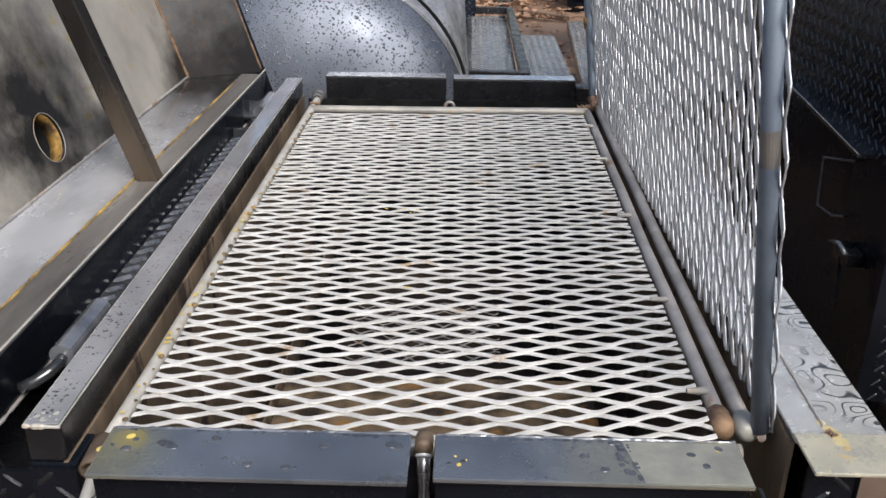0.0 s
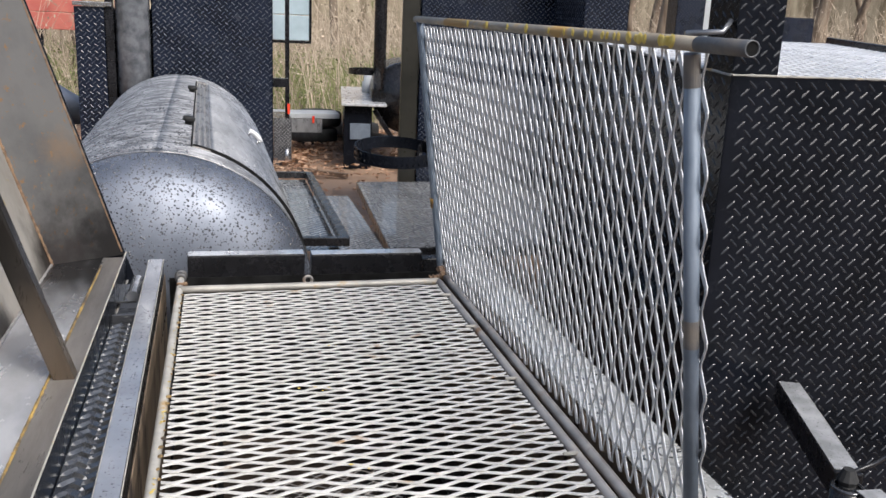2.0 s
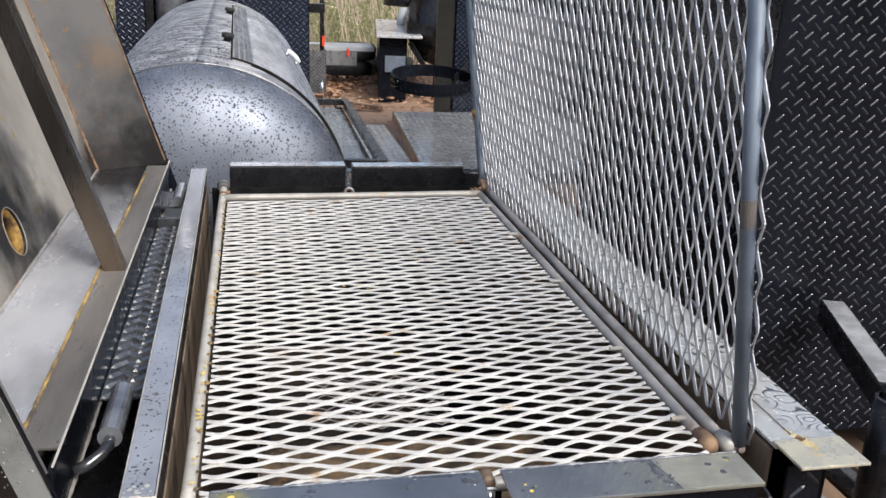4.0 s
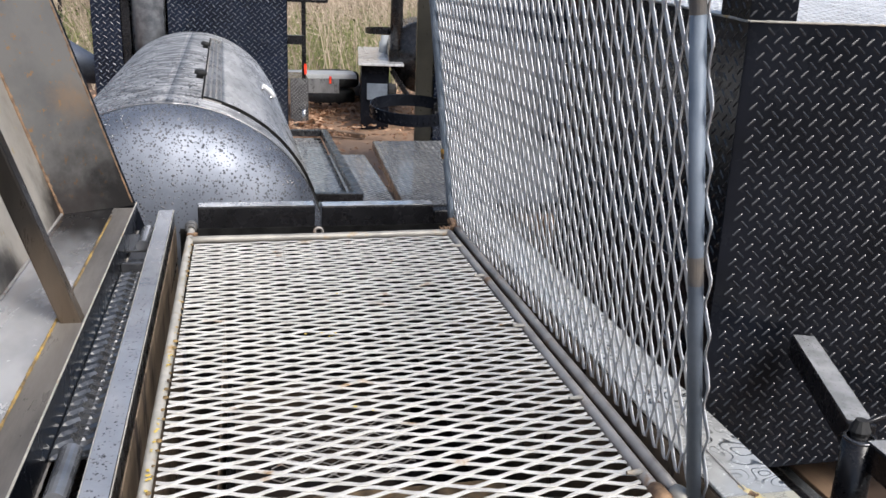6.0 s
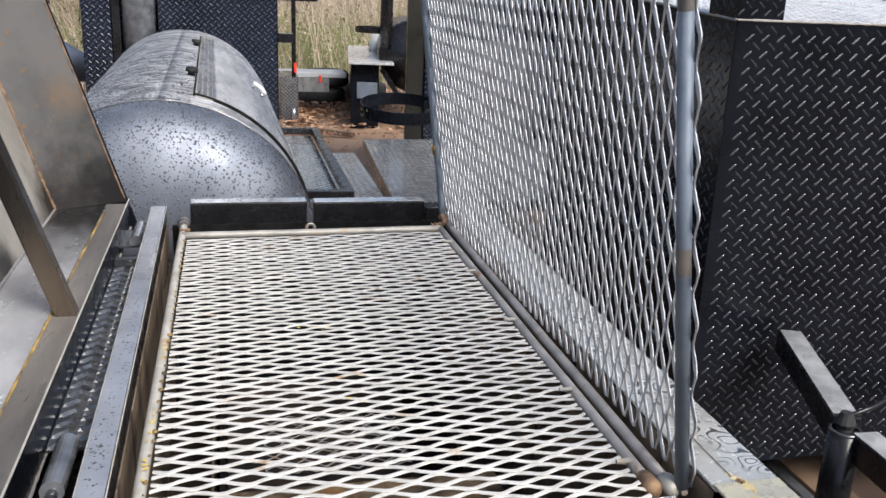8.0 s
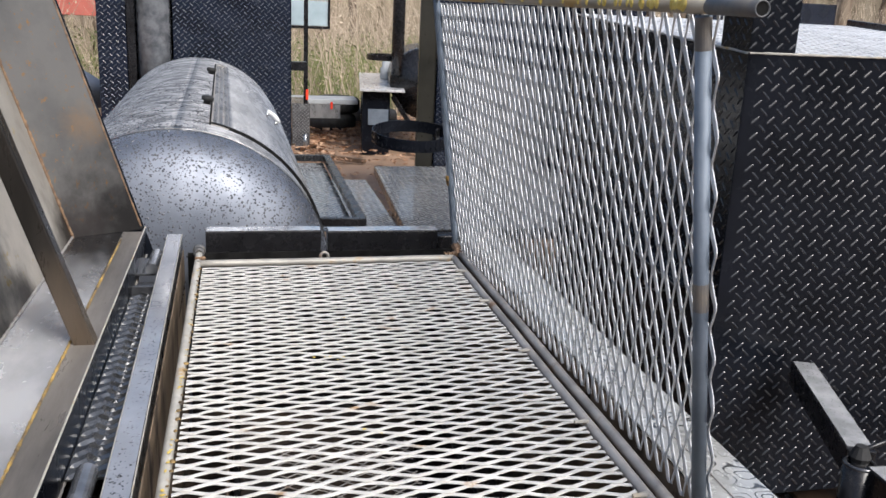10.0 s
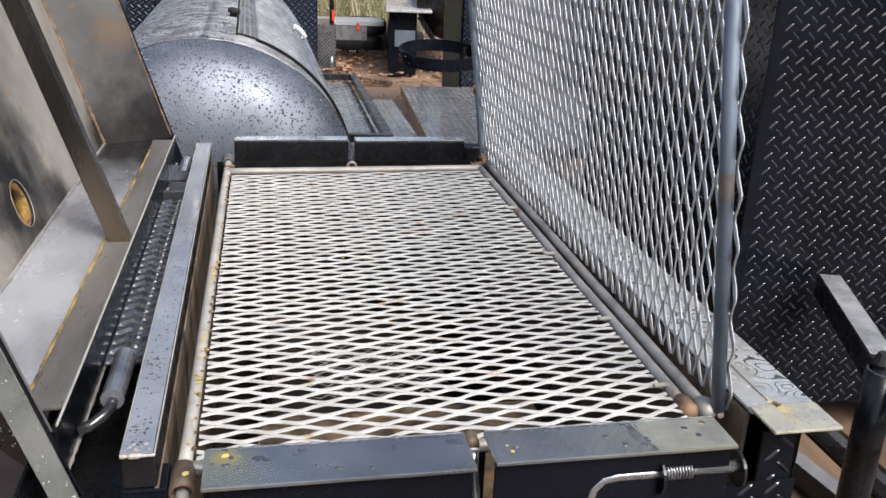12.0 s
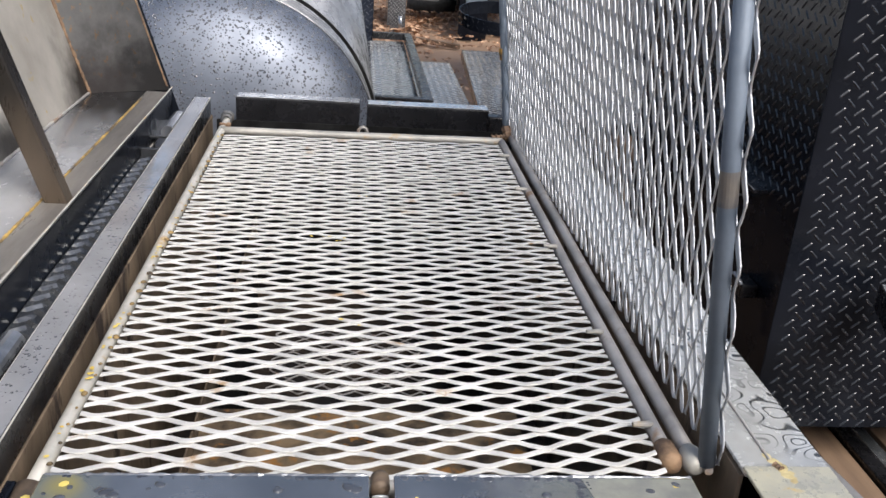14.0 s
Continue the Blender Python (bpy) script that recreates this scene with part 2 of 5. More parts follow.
M_SHELL = surf("dark_rain_streaked_steel", (0.19, 0.198, 0.206), (0.44, 0.446, 0.452), 13, (0.10, 0.30), 0.5, 0.5, 45, coat=0.6, stain=((0.016, 0.016, 0.018), 17, 0.53, 0.2), stretch=(0.8, 1.7, 0.8), spread=0.08, drops=0.018)
M_DOOR = surf("rain_washed_silver_sheet", (0.20, 0.208, 0.217), (0.34, 0.347, 0.357), 8, (0.2, 0.36), 0.55, 0.2, 90, coat=0.6, stretch=(1, 0.25, 1), drops=0.014)
# pale colour stands in for bright sky reflected by the wet plate
M_DECKWET = surf("wet_plate_sky_sheen", (0.58, 0.585, 0.59), (0.76, 0.765, 0.77), 6, (0.2, 0.42), 0.3, 0.15, 90, coat=0.6)
M_HINGE = surf("wet_blue_grey_hinge", (0.12, 0.127, 0.142), (0.25, 0.26, 0.28), 14, (0.08, 0.22), 0.4, 0.06, 90, coat=0.8)
# pale base stands in for sky mirrored in the wet beam tops
M_BEAMSHEEN = surf("beam_sky_sheen", (0.36, 0.368, 0.376), (0.62, 0.63, 0.64), 11, (0.1, 0.28), 0.3, 0.06, 90, coat=1.0, drops=0.010)
M_GALV = surf("wet_zinc_steel", (0.26, 0.265, 0.275), (0.46, 0.465, 0.475), 25, (0.16, 0.32), 0.8, 0.1, 200, coat=0.4)
# grey of the painted glare panels and of the trailer's skirt
M_DECKV = surf("glare_and_skirt_grey", (0.17, 0.175, 0.182), (0.30, 0.306, 0.314), 9, (0.22, 0.42), 0.4, 0.3, 60, coat=0.5, stretch=(1, 1, 0.4))
M_WOODS = surf("winter_woods", (0.15, 0.12, 0.075), (0.40, 0.34, 0.24), 1.1, (0.8, 0.95), 0.0, 0.5, 20, stain=((0.13, 0.14, 0.06), 0.6, 0.6, 0.0), stretch=(2.2, 2.2, 0.35))
M_BURNT = surf("heat_burnt_steel", (0.10, 0.105, 0.112), (0.17, 0.152, 0.132), 18, (0.45, 0.62), 0.3, 0.2, 200)
# pale base paints the sky's reflection on wet rail tops
M_SKYSHEEN = surf("wet_top_sky_sheen", (0.30, 0.306, 0.324), (0.49, 0.496, 0.514), 7, (0.08, 0.2), 0.4, 0.06, 90, coat=1.0, drops=0.011, stain=((0.04, 0.042, 0.045), 26, 0.64, 0.1), spread=0.2)
M_BEAD = surf("rain_bead", (0.06, 0.063, 0.072), (0.14, 0.145, 0.158), 20, (0.03, 0.08), 0.4, 0.02, 90, coat=1.0)
M_YELLOW = surf("yellow_paint_mark", (0.60, 0.42, 0.07), (0.72, 0.56, 0.15), 40, (0.5, 0.7), 0.0, 0.3, 200)
M_DRY = surf("dry_yellowed_lip", (0.27, 0.27, 0.24), (0.40, 0.39, 0.32), 18, (0.3, 0.5), 0.4, 0.1, 120, coat=0.3, stain=((0.52, 0.44, 0.16), 30, 0.66, 0.0))
M_HEATSTAIN = surf("yellow_heat_stain", (0.42, 0.33, 0.16), (0.62, 0.53, 0.28), 60, (0.4, 0.6), 0.1, 0.3, 200)
M_WELDY = surf("orange_yellow_weld", (0.08, 0.062, 0.045), (0.52, 0.34, 0.09), 12, (0.5, 0.75), 0.0, 0.5, 160)
M_DROP = surf("drop_glint_and_washer", (0.50, 0.51, 0.52), (0.72, 0.73, 0.74), 20, (0.03, 0.08), 0.1, 0.02, 90, coat=1.0)
# near-white colour paints the shine of the steel handle
M_HANDLE = surf("handle_sheen_white", (0.80, 0.80, 0.80), (0.92, 0.92, 0.92), 30, (0.15, 0.3), 0.15, 0.05, 200)
M_ORANGE = surf("orange_rust", (0.05, 0.028, 0.012), (0.46, 0.27, 0.06), 26, (0.7, 0.9), 0.0, 0.6, 120)
M_GREYBLUE = surf("pale_blue_sheet", (0.33, 0.42, 0.46), (0.42, 0.52, 0.56), 3, (0.35, 0.55), 0.0, 0.1, 80)
M_REDLENS = surf("red_lens", (0.75, 0.04, 0.02), (0.85, 0.08, 0.04), 20, (0.1, 0.2), 0.0, 0.02, 80)
M_BROWNPANEL = surf("dark_brown_panel", (0.016, 0.0155, 0.012), (0.03, 0.028, 0.022), 5, (0.25, 0.42), 0.2, 0.2, 100)
M_YELLOWWELD = surf("yellow_rust_weld", (0.045, 0.035, 0.026), (0.33, 0.22, 0.085), 22, (0.6, 0.85), 0.0, 0.5, 160)
M_GUTTER = surf("wet_black_trough_plate", (0.03, 0.031, 0.034), (0.085, 0.088, 0.092), 8, (0.10, 0.26), 0.25, 0.08, 90, coat=0.9)
# dull black for sooty parts and for shade painted in gaps and bores
M_DARK = surf("soot_and_shade_black", (0.005, 0.005, 0.005), (0.016, 0.016, 0.016), 20, (0.7, 0.9), 0.0, 0.3, 100, spec=0.1)

# ---- building helpers ----
def thing(name, at, label, category, group="", kind=""):
    ob = new(name)
    ob.empty_display_size = 0.05
    ob.matrix_basis = Matrix.Translation(at)
    return tagged(ob, label, category, group, kind)


def mesh_of(name, bm):
    if isinstance(bm, tuple):
        me = bpy.data.meshes.new(name)
        me.from_pydata(bm[0], [], bm[1])
        me.update()
        return me
    bmesh.ops.recalc_face_normals(bm, faces=bm.faces)
    me = bpy.data.meshes.new(name)
    bm.to_mesh(me)
    bm.free()
    return me


def part(name, bm, material, parent=None, label="", smooth=False, kind=""):
    """Links a bmesh, or (verts, faces), given in world coordinates, as one mesh object under a thing or a part."""
    me = mesh_of(name, bm)
    me.materials.append(material)
    # tread lugs get a second material that paints their glints
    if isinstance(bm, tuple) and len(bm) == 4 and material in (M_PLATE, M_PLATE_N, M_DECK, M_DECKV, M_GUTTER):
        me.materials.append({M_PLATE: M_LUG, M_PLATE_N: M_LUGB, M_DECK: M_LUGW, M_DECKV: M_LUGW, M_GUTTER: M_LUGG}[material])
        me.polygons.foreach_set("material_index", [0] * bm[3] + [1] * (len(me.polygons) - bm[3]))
    if smooth:
        me.polygons.foreach_set("use_smooth", [True] * len(me.polygons))
    ob = new(name, me)
    if parent is not None:
        ob.parent = parent
        if parent.type == "EMPTY":
            ob.matrix_parent_inverse = parent.matrix_basis.inverted()
    return tagged(ob, label, kind=kind)


def box(x0, x1, y0, y1, z0, z1, bev=0.002, bm=None, m=None):
    bm = bm or bmesh.new()
    b2 = bmesh.new()
    bmesh.ops.create_cube(b2, size=1.0, matrix=Matrix.Translation(((x0 + x1) / 2, (y0 + y1) / 2, (z0 + z1) / 2)) @ Matrix.Diagonal((abs(x1 - x0), abs(y1 - y0), abs(z1 - z0), 1)))
    if bev:
        bmesh.ops.bevel(b2, geom=b2.edges[:], offset=bev, segments=2, affect="EDGES", profile=0.5)
    if m is not None:
        bmesh.ops.transform(b2, matrix=m, verts=b2.verts)
    me = bpy.data.meshes.new("tmp")
    b2.to_mesh(me)
    b2.free()
    bm.from_mesh(me)
    bpy.data.meshes.remove(me)
    return bm


def frame_along(p, q, up=(0, 0, 1)):
    """A matrix at p whose z runs to q."""
    d = (Vector(q) - Vector(p)).normalized()
    u = Vector(up)
    if abs(d.dot(u)) > 0.98:
        u = Vector((0, 1, 0))
    x = u.cross(d).normalized()
    y = d.cross(x)
    m = Matrix((x, y, d)).transposed().to_4x4()
    m.translation = p
    return m


def bar(p, q, w, h, bev=0.002, up=(0, 0, 1), bm=None):
    """A rectangular bar from p to q; w across, h along up."""
    d = (Vector(q) - Vector(p)).length
    return box(-w / 2, w / 2, -h / 2, h / 2, 0, d, bev, bm, frame_along(p, q, up))


def sweep(points, r, n=14, cap=True, wob=0.0):
    """A round tube along points; r is a number or a list."""
    pts = [Vector(p) for p in points]
    rs = r if isinstance(r, (list, tuple)) else [r] * len(pts)
    v, f = [], []
    ref = None
    for i, p in enumerate(pts):
        d = (pts[min(i + 1, len(pts) - 1)] - pts[max(i - 1, 0)]).normalized()
        if ref is None:
            ref = Vector((0, 0, 1)) if abs(d.z) < 0.9 else Vector((0, 1, 0))
        x = ref.cross(d).normalized()
        y = d.cross(x)
        ref = y
        for k in range(n):
            a = 2 * math.pi * k / n
            w = 1 + wob * noise.noise(p * 30 + Vector((k, 0, 0)))
            v.append(p + (x * math.cos(a) + y * math.sin(a)) * rs[i] * w)
    for i in range(len(pts) - 1):
        for k in range(n):
            f.append((i * n + k, i * n + (k + 1) % n, (i + 1) * n + (k + 1) % n, (i + 1) * n + k))
    if cap:
        f.append(tuple(reversed(range(n))))
        f.append(tuple(range((len(pts) - 1) * n, len(pts) * n)))
    return v, f


def line(p, q, n=12, sag=0.0):
    p, q = Vector(p), Vector(q)
    return [p.lerp(q, i / n) + Vector((noise.noise(p * 3 + Vector((i * 0.37, 0, 0))), 0, noise.noise(p * 5 + Vector((0, i * 0.41, 0))))) * sag for i in range(n + 1)]


def pipe(name, p, q, r, material, parent, label="", sag=0.0015):
    return part(name, sweep(line(p, q, 16, sag), r, 16), material, parent, label, smooth=True)


def bead(p, q, r, seed=0, step=0.006):
    """A lumpy weld bead."""
    rng = random.Random(seed)
    n = max(4, int((Vector(q) - Vector(p)).length / step))
    pts = line(p, q, n)
    return sweep(pts, [r * rng.uniform(0.55, 1.25) for _ in pts], 7)


def expanded(x0, x1, y0, rows, L, S, w=0.0072, th=0.0026, tilt=8.0, twist=0.0, shear=0.0, seed=1, bond=0.42):
    """Expanded metal in the local xy plane, its diamonds long in x: zigzag strands of a tilted flat section.
    Bonds lie at multiples of L / 2; the sheet is cut at x0 and x1."""
    rng = random.Random(seed)
    e = 0.28
    flat = [(-0.5, -e), (-0.4, -0.5), (0.4, -0.5), (0.5, -e), (0.5, e), (0.4, 0.5), (-0.4, 0.5), (-0.5, e)]
    amp = S / 4 - w * bond
    v, f = [], []
    last = int(x1 / L * 2) + 1
    for j in range(rows * 2):
        first, count = len(v), 0
        for i in range(last + 1):
            sgn = 1 if (i + j) % 2 == 0 else -1
            jx, jy, jz = rng.uniform(-1, 1) * 0.0008, rng.uniform(-1, 1) * 0.0006, rng.uniform(-1, 1) * 0.0009
            for dx, k, turn in ((-0.25, 0.0, -1), (-0.075, 0.86, -0.8), (-0.032, 1.0, 0), (0.032, 1.0, 0), (0.075, 0.86, 0.8)):
                x = (i / 2 + dx) * L
                if x < x0 or x > x1:
                    continue
                t = radians(tilt + twist * turn * sgn)
                c, s = math.cos(t), math.sin(t)
                y = y0 + j * S / 2 + sgn * amp * k + jy + shear * x
                z = -sgn * 0.0012 * k + jz
                v += [(x + jx, y + a * w * c - b * th * s, z + a * w * s + b * th * c) for a, b in flat]
                count += 1
        for i in range(count - 1):
            for k in range(8):
                f.append((first + i * 8 + k, first + i * 8 + (k + 1) % 8, first + (i + 1) * 8 + (k + 1) % 8, first + (i + 1) * 8 + k))
        f.append(tuple(first + k for k in reversed(range(8))))
        f.append(tuple(first + (count - 1) * 8 + k for k in range(8)))
    return v, f


def placed(vf, m):
    r, o = np.array(m.to_3x3()), np.array(m.translation)
    return ((np.array(vf[0]) @ r.T + o).tolist(), *vf[1:])


def joined(*meshes):
    v, f = [], []
    for a, b in meshes:
        o = len(v)
        v += list(a)
        f += [tuple(i + o for i in q) for q in b]
    return v, f


def tread(w, h, t=0.005, pitch=0.0425, length=0.030, width=0.0064, rise=0.0024, margin=0.75, pitch_y=0, start=None):
    """A diamond tread plate in the local xy plane from (0, 0) to (w, h), its face at z = 0: rows of lugs leaning one way,
    and between them rows leaning the other way."""
    c = [(0, 0, -t), (w, 0, -t), (w, h, -t), (0, h, -t), (0, 0, 0), (w, 0, 0), (w, h, 0), (0, h, 0)]
    v, f = [], []
    for q in ((3, 2, 1, 0), (4, 5, 6, 7), (0, 1, 5, 4), (1, 2, 6, 5), (2, 3, 7, 6), (3, 0, 4, 7)):
        f.append(tuple(range(len(v), len(v) + 4)))
        v += [c[k] for k in q]
    a, b = length / 2, width / 2
    shape = ((-a, 0, 0), (-a * 0.68, -b, 0), (a * 0.68, -b, 0), (a, 0, 0), (a * 0.68, b, 0), (-a * 0.68, b, 0), (-a * 0.72, 0, rise * 0.9), (0, 0, rise), (a * 0.72, 0, rise * 0.9))
    faces = ((0, 1, 6), (1, 2, 8, 7, 6), (2, 3, 8), (3, 4, 8), (4, 5, 6, 7, 8), (5, 0, 6))
    py = pitch_y or pitch
    nx, ny = int(w / pitch * 2), int(h / py * 2)
    x0, y0 = start or ((w - (nx - 1) * pitch / 2) / 2, (h - (ny - 1) * py / 2) / 2)
    for j in range(ny):
        for i in range(j % 2, nx, 2):
            cx, cy = x0 + i * pitch / 2, y0 + j * py / 2
            s = -1 if j % 2 else 1
            if cx < a * margin or cx > w - a * margin or cy < a * margin or cy > h - a * margin:
                continue
            o = len(v)
            v += [(cx + px * 0.743 - py * 0.669 * s, cy + px * 0.669 * s + py * 0.743, pz) for px, py, pz in shape]
            f += [tuple(o + q for q in face) for face in faces]
    return v, f, True, 6


def facing(origin, xdir, ydir):
    """A matrix with its x and y along the given ways and z their cross product."""
    x, y = Vector(xdir).normalized(), Vector(ydir).normalized()
    m = Matrix((x, y, x.cross(y))).transposed().to_4x4()
    m.translation = origin
    return m


# ---- sizes of the charcoal grill ----
GZ = 1.0              # the grate's plane
GW, GL = 0.74, 1.415  # across and along, pipe to pipe
LZ = 1.049            # top of the front lips


# ---- ground ----
def ground_sheet():
    bm = bmesh.new()
    xs = [-150, -60, -25, -12] + [-8 + 0.4 * i for i in range(51)] + [16, 30, 70, 150]
    ys = [-120, -40, -12] + [-4 + 0.4 * i for i in range(51)] + [20, 26, 34, 50, 90, 200]
    grid = [[bm.verts.new((x, y, 0.03 * noise.noise(Vector((x * 0.7, y * 0.7, 0))) + 0.015 * noise.noise(Vector((x * 2.3, y * 2.3, 4))) - 0.02)) for x in xs] for y in ys]
    for j in range(len(ys) - 1):
        for i in range(len(xs) - 1):
            bm.faces.new((grid[j][i], grid[j][i + 1], grid[j + 1][i + 1], grid[j + 1][i]))
    return bm


tagged(part("ground", ground_sheet(), M_SOIL, smooth=True), "damp reddish-brown bare soil of the yard", "ground", kind="structure")


def ring(center, axis, r, t, n=24, m=8):
    """A torus."""
    mt = frame_along(center, Vector(center) + Vector(axis))
    v, f = [], []
    for i in range(n):
        a = 2 * math.pi * i / n
        for k in range(m):
            b = 2 * math.pi * k / m
            v.append(tuple(mt @ Vector(((r + t * math.cos(b)) * math.cos(a), (r + t * math.cos(b)) * math.sin(a), t * math.sin(b)))))
    for i in range(n):
        for k in range(m):
            f.append((i * m + k, ((i + 1) % n) * m + k, ((i + 1) % n) * m + (k + 1) % m, i * m + (k + 1) % m))
    return v, f


def hollow(p, q, r0, r1, n=20):
    """An open tube with wall thickness."""
    v, f = [], []
    m = frame_along(p, q)
    d = (Vector(q) - Vector(p)).length
    for r, z in ((r0, 0), (r0, d), (r1, d), (r1, 0)):
        for i in range(n):
            a = 2 * math.pi * i / n
            v.append(tuple(m @ Vector((r * math.cos(a), r * math.sin(a), z))))
    for s in range(4):
        for i in range(n):
            f.append((s * n + i, s * n + (i + 1) % n, ((s + 1) % 4) * n + (i + 1) % n, ((s + 1) % 4) * n + i))
    return v, f


def quad_plate(pts, t=0.004, hole=None):
    bm = bmesh.new()
    vs = [bm.verts.new(p) for p in pts]
    if hole:
        loop = [bm.verts.new(p) for p in hole]
        edges = [bm.edges.new((l[i], l[(i + 1) % len(l)])) for l in (vs, loop) for i in range(len(l))]
        bmesh.ops.triangle_fill(bm, use_beauty=True, edges=edges)
    else:
        bm.faces.new(vs)
    bm.normal_update()
    n = bm.faces[:][0].normal.copy() if not hole else (Vector(pts[1]) - Vector(pts[0])).cross(Vector(pts[2]) - Vector(pts[1])).normalized()
    r = bmesh.ops.extrude_face_region(bm, geom=bm.faces[:])
    bmesh.ops.translate(bm, verts=[g for g in r["geom"] if isinstance(g, bmesh.types.BMVert)], vec=-n * t)
    return bm


def blobs(points, sizes, flat=0.6, normal=None):
    """Small rounded beads, joined into one mesh."""
    v, f = [], []
    for n_, (p, r) in enumerate(zip(points, sizes)):
        nn = (normal(p) if normal else Vector((0, 0, 1))).normalized()
        m = frame_along(p, Vector(p) + nn)
        o = len(v)
        v.append(tuple(m @ Vector((0, 0, r * flat))))
        for lat in (0.5, 1.0):
            for k in range(8):
                a = 2 * math.pi * k / 8
                rr = r * math.sin(lat * math.pi / 2) * (1 + 0.12 * math.sin(a * 2 + n_))
                v.append(tuple(m @ Vector((rr * math.cos(a), rr * math.sin(a), r * flat * math.cos(lat * math.pi / 2) - 0.0002))))
        for k in range(8):
            f.append((o, o + 1 + k, o + 1 + (k + 1) % 8))
            f.append((o + 1 + k, o + 9 + k, o + 9 + (k + 1) % 8, o + 1 + (k + 1) % 8))
        f.append(tuple(o + 9 + k for k in reversed(range(8))))
    return v, f


# ---- charcoal grill: box, rails, lips ----
grill = thing("charcoal_grill", (0.37, 0.7, 0), "black steel trailer charcoal grill, lid open, wet with rain", "grill")
X0, X1 = -0.035, 0.795   # inner faces of the side walls
Y0, Y1 = -0.085, 1.545   # inner faces of the end walls
part("left_wall", bar((-0.0300, Y0 - 0.032, 0.725), (-0.0485, Y1, 0.725), 0.006, 0.55, 0.001), M_FIREBOX, grill, "rusty brown firebox wall")
part("right_wall", box(X1, X1 + 0.006, Y0, Y1, 0.45, 1.03, 0.001), M_FIREBOX, grill, "rusty brown firebox wall")
# rear wall painted black for the dark under the grate
part("rear_wall", box(X0, X1, Y1, Y1 + 0.006, 0.45, 0.9884, 0.001), M_DARK, grill)
part("floor_pan", box(X0, X1, Y0, Y1, 0.46, 0.47, 0.001), M_CHAR, grill, "ash-brown firebox floor")
part("left_rail", bar((-0.0495, -0.118, 1.025), (-0.0680, 1.53, 1.025), 0.042, 0.05, 0.004), M_PAINT, grill, "wet black square tube rail")
post = part("corner_post", box(-0.0715, -0.0175, -0.119, -0.06, 0.45, 0.9995, 0.003), M_PLATE, grill)
part("tread_face", placed(tread(0.054, 0.54, t=0.002), facing((-0.0715, -0.1225, 0.455), (1, 0, 0), (0, 0, 1))), M_PLATE, post)
part("rear_beam", box(0.017, 0.358, 1.548, 1.60, 0.965, 1.053, 0.004), M_PAINT, grill)
part("rear_beam", box(0.378, 0.722, 1.548, 1.60, 0.965, 1.050, 0.004), M_PAINT, grill)
# thin pale strips on the black tops paint the sky reflected there
part("sheen_strip", bar((-0.0500, -0.116, 1.051), (-0.0685, 1.528, 1.051), 0.038, 0.0016, 0.0004), M_SKYSHEEN, grill, "wet pale strip painting the sky's reflection")
part("worn_edge", sweep(line((-0.0700, -0.117, 1.0495), (-0.0885, 1.528, 1.0495), 20, 0.0004), 0.0012, 6), M_LPIPE, grill)
part("worn_edge", sweep(line((-0.0292, -0.117, 1.0500), (-0.0477, 1.528, 1.0500), 20, 0.0004), 0.0012, 6), M_LPIPE, grill)
part("chipped_end", bead((-0.0705, -0.1175, 1.0485), (-0.0285, -0.1175, 1.0485), 0.0032, 71, 0.004), M_LPIPE, grill, "chipped pale end of the rail")
part("chipped_patch", blobs([(-0.066 + 0.005 * k, -0.108 + 0.006 * (k % 3), 1.0518) for k in range(7)], [0.003, 0.005, 0.004, 0.006, 0.003, 0.005, 0.003], 0.06), M_LPIPE, grill, "pale paint chips", kind="stuff")
part("sheen_strip", box(0.019, 0.356, 1.549, 1.598, 1.0532, 1.0546, 0.0004), M_BEAMSHEEN, grill, "wet pale strip painting the sky's reflection")
part("sheen_strip", box(0.380, 0.720, 1.549, 1.598, 1.0502, 1.0516, 0.0004), M_BEAMSHEEN, grill, "wet pale strip painting the sky's reflection")
part("rear_block", box(0.724, 0.80, 1.552, 1.60, 0.945, 1.03, 0.004), M_PAINT, grill)
for x0, x1, yf in ((0.031, 0.366, -0.198), (0.392, 0.724, -0.190)):
    lip = part("front_lip", box(x0, x1, yf, -0.114, LZ - 0.006, LZ, 0.0015), M_LIP, grill, "wet blue-grey steel lip with yellow paint marks")
    part("flange", box(x0 + 0.002, x1 - 0.002, yf + 0.012, yf + 0.017, 0.93, LZ - 0.0062, 0.001), M_PLATE, lip)
part("weld", bead((0.033, -0.115, LZ - 0.001), (0.364, -0.114, LZ - 0.001), 0.0024, 3), M_HINGE, grill)
part("weld", bead((0.394, -0.114, LZ - 0.001), (0.722, -0.115, LZ - 0.001), 0.0024, 4), M_HINGE, grill)
part("dry_patch", quad_plate([(0.612, -0.188, LZ + 0.0004), (0.7225, -0.188, LZ + 0.0004), (0.7225, -0.119, LZ + 0.0004), (0.597, -0.119, LZ + 0.0004)], 0.0003), M_DRY, grill, "dry yellowed patch of the lip")
wet = random.Random(67)
ragged = [(0.600 + 0.012 * k / 30 + wet.uniform(-0.016, 0.002), -0.121 - 0.064 * k / 30, LZ) for k in range(31)] + [(wet.uniform(0.034, 0.36) if k % 2 else wet.uniform(0.40, 0.60), -0.1185 + wet.uniform(-0.002, 0.001), LZ) for k in range(46)]
part("water_edge", blobs(ragged, [wet.uniform(0.002, 0.0055) for _ in ragged], 0.14), M_BEAD, grill, "ragged dark edge of a water film", smooth=True, kind="stuff")
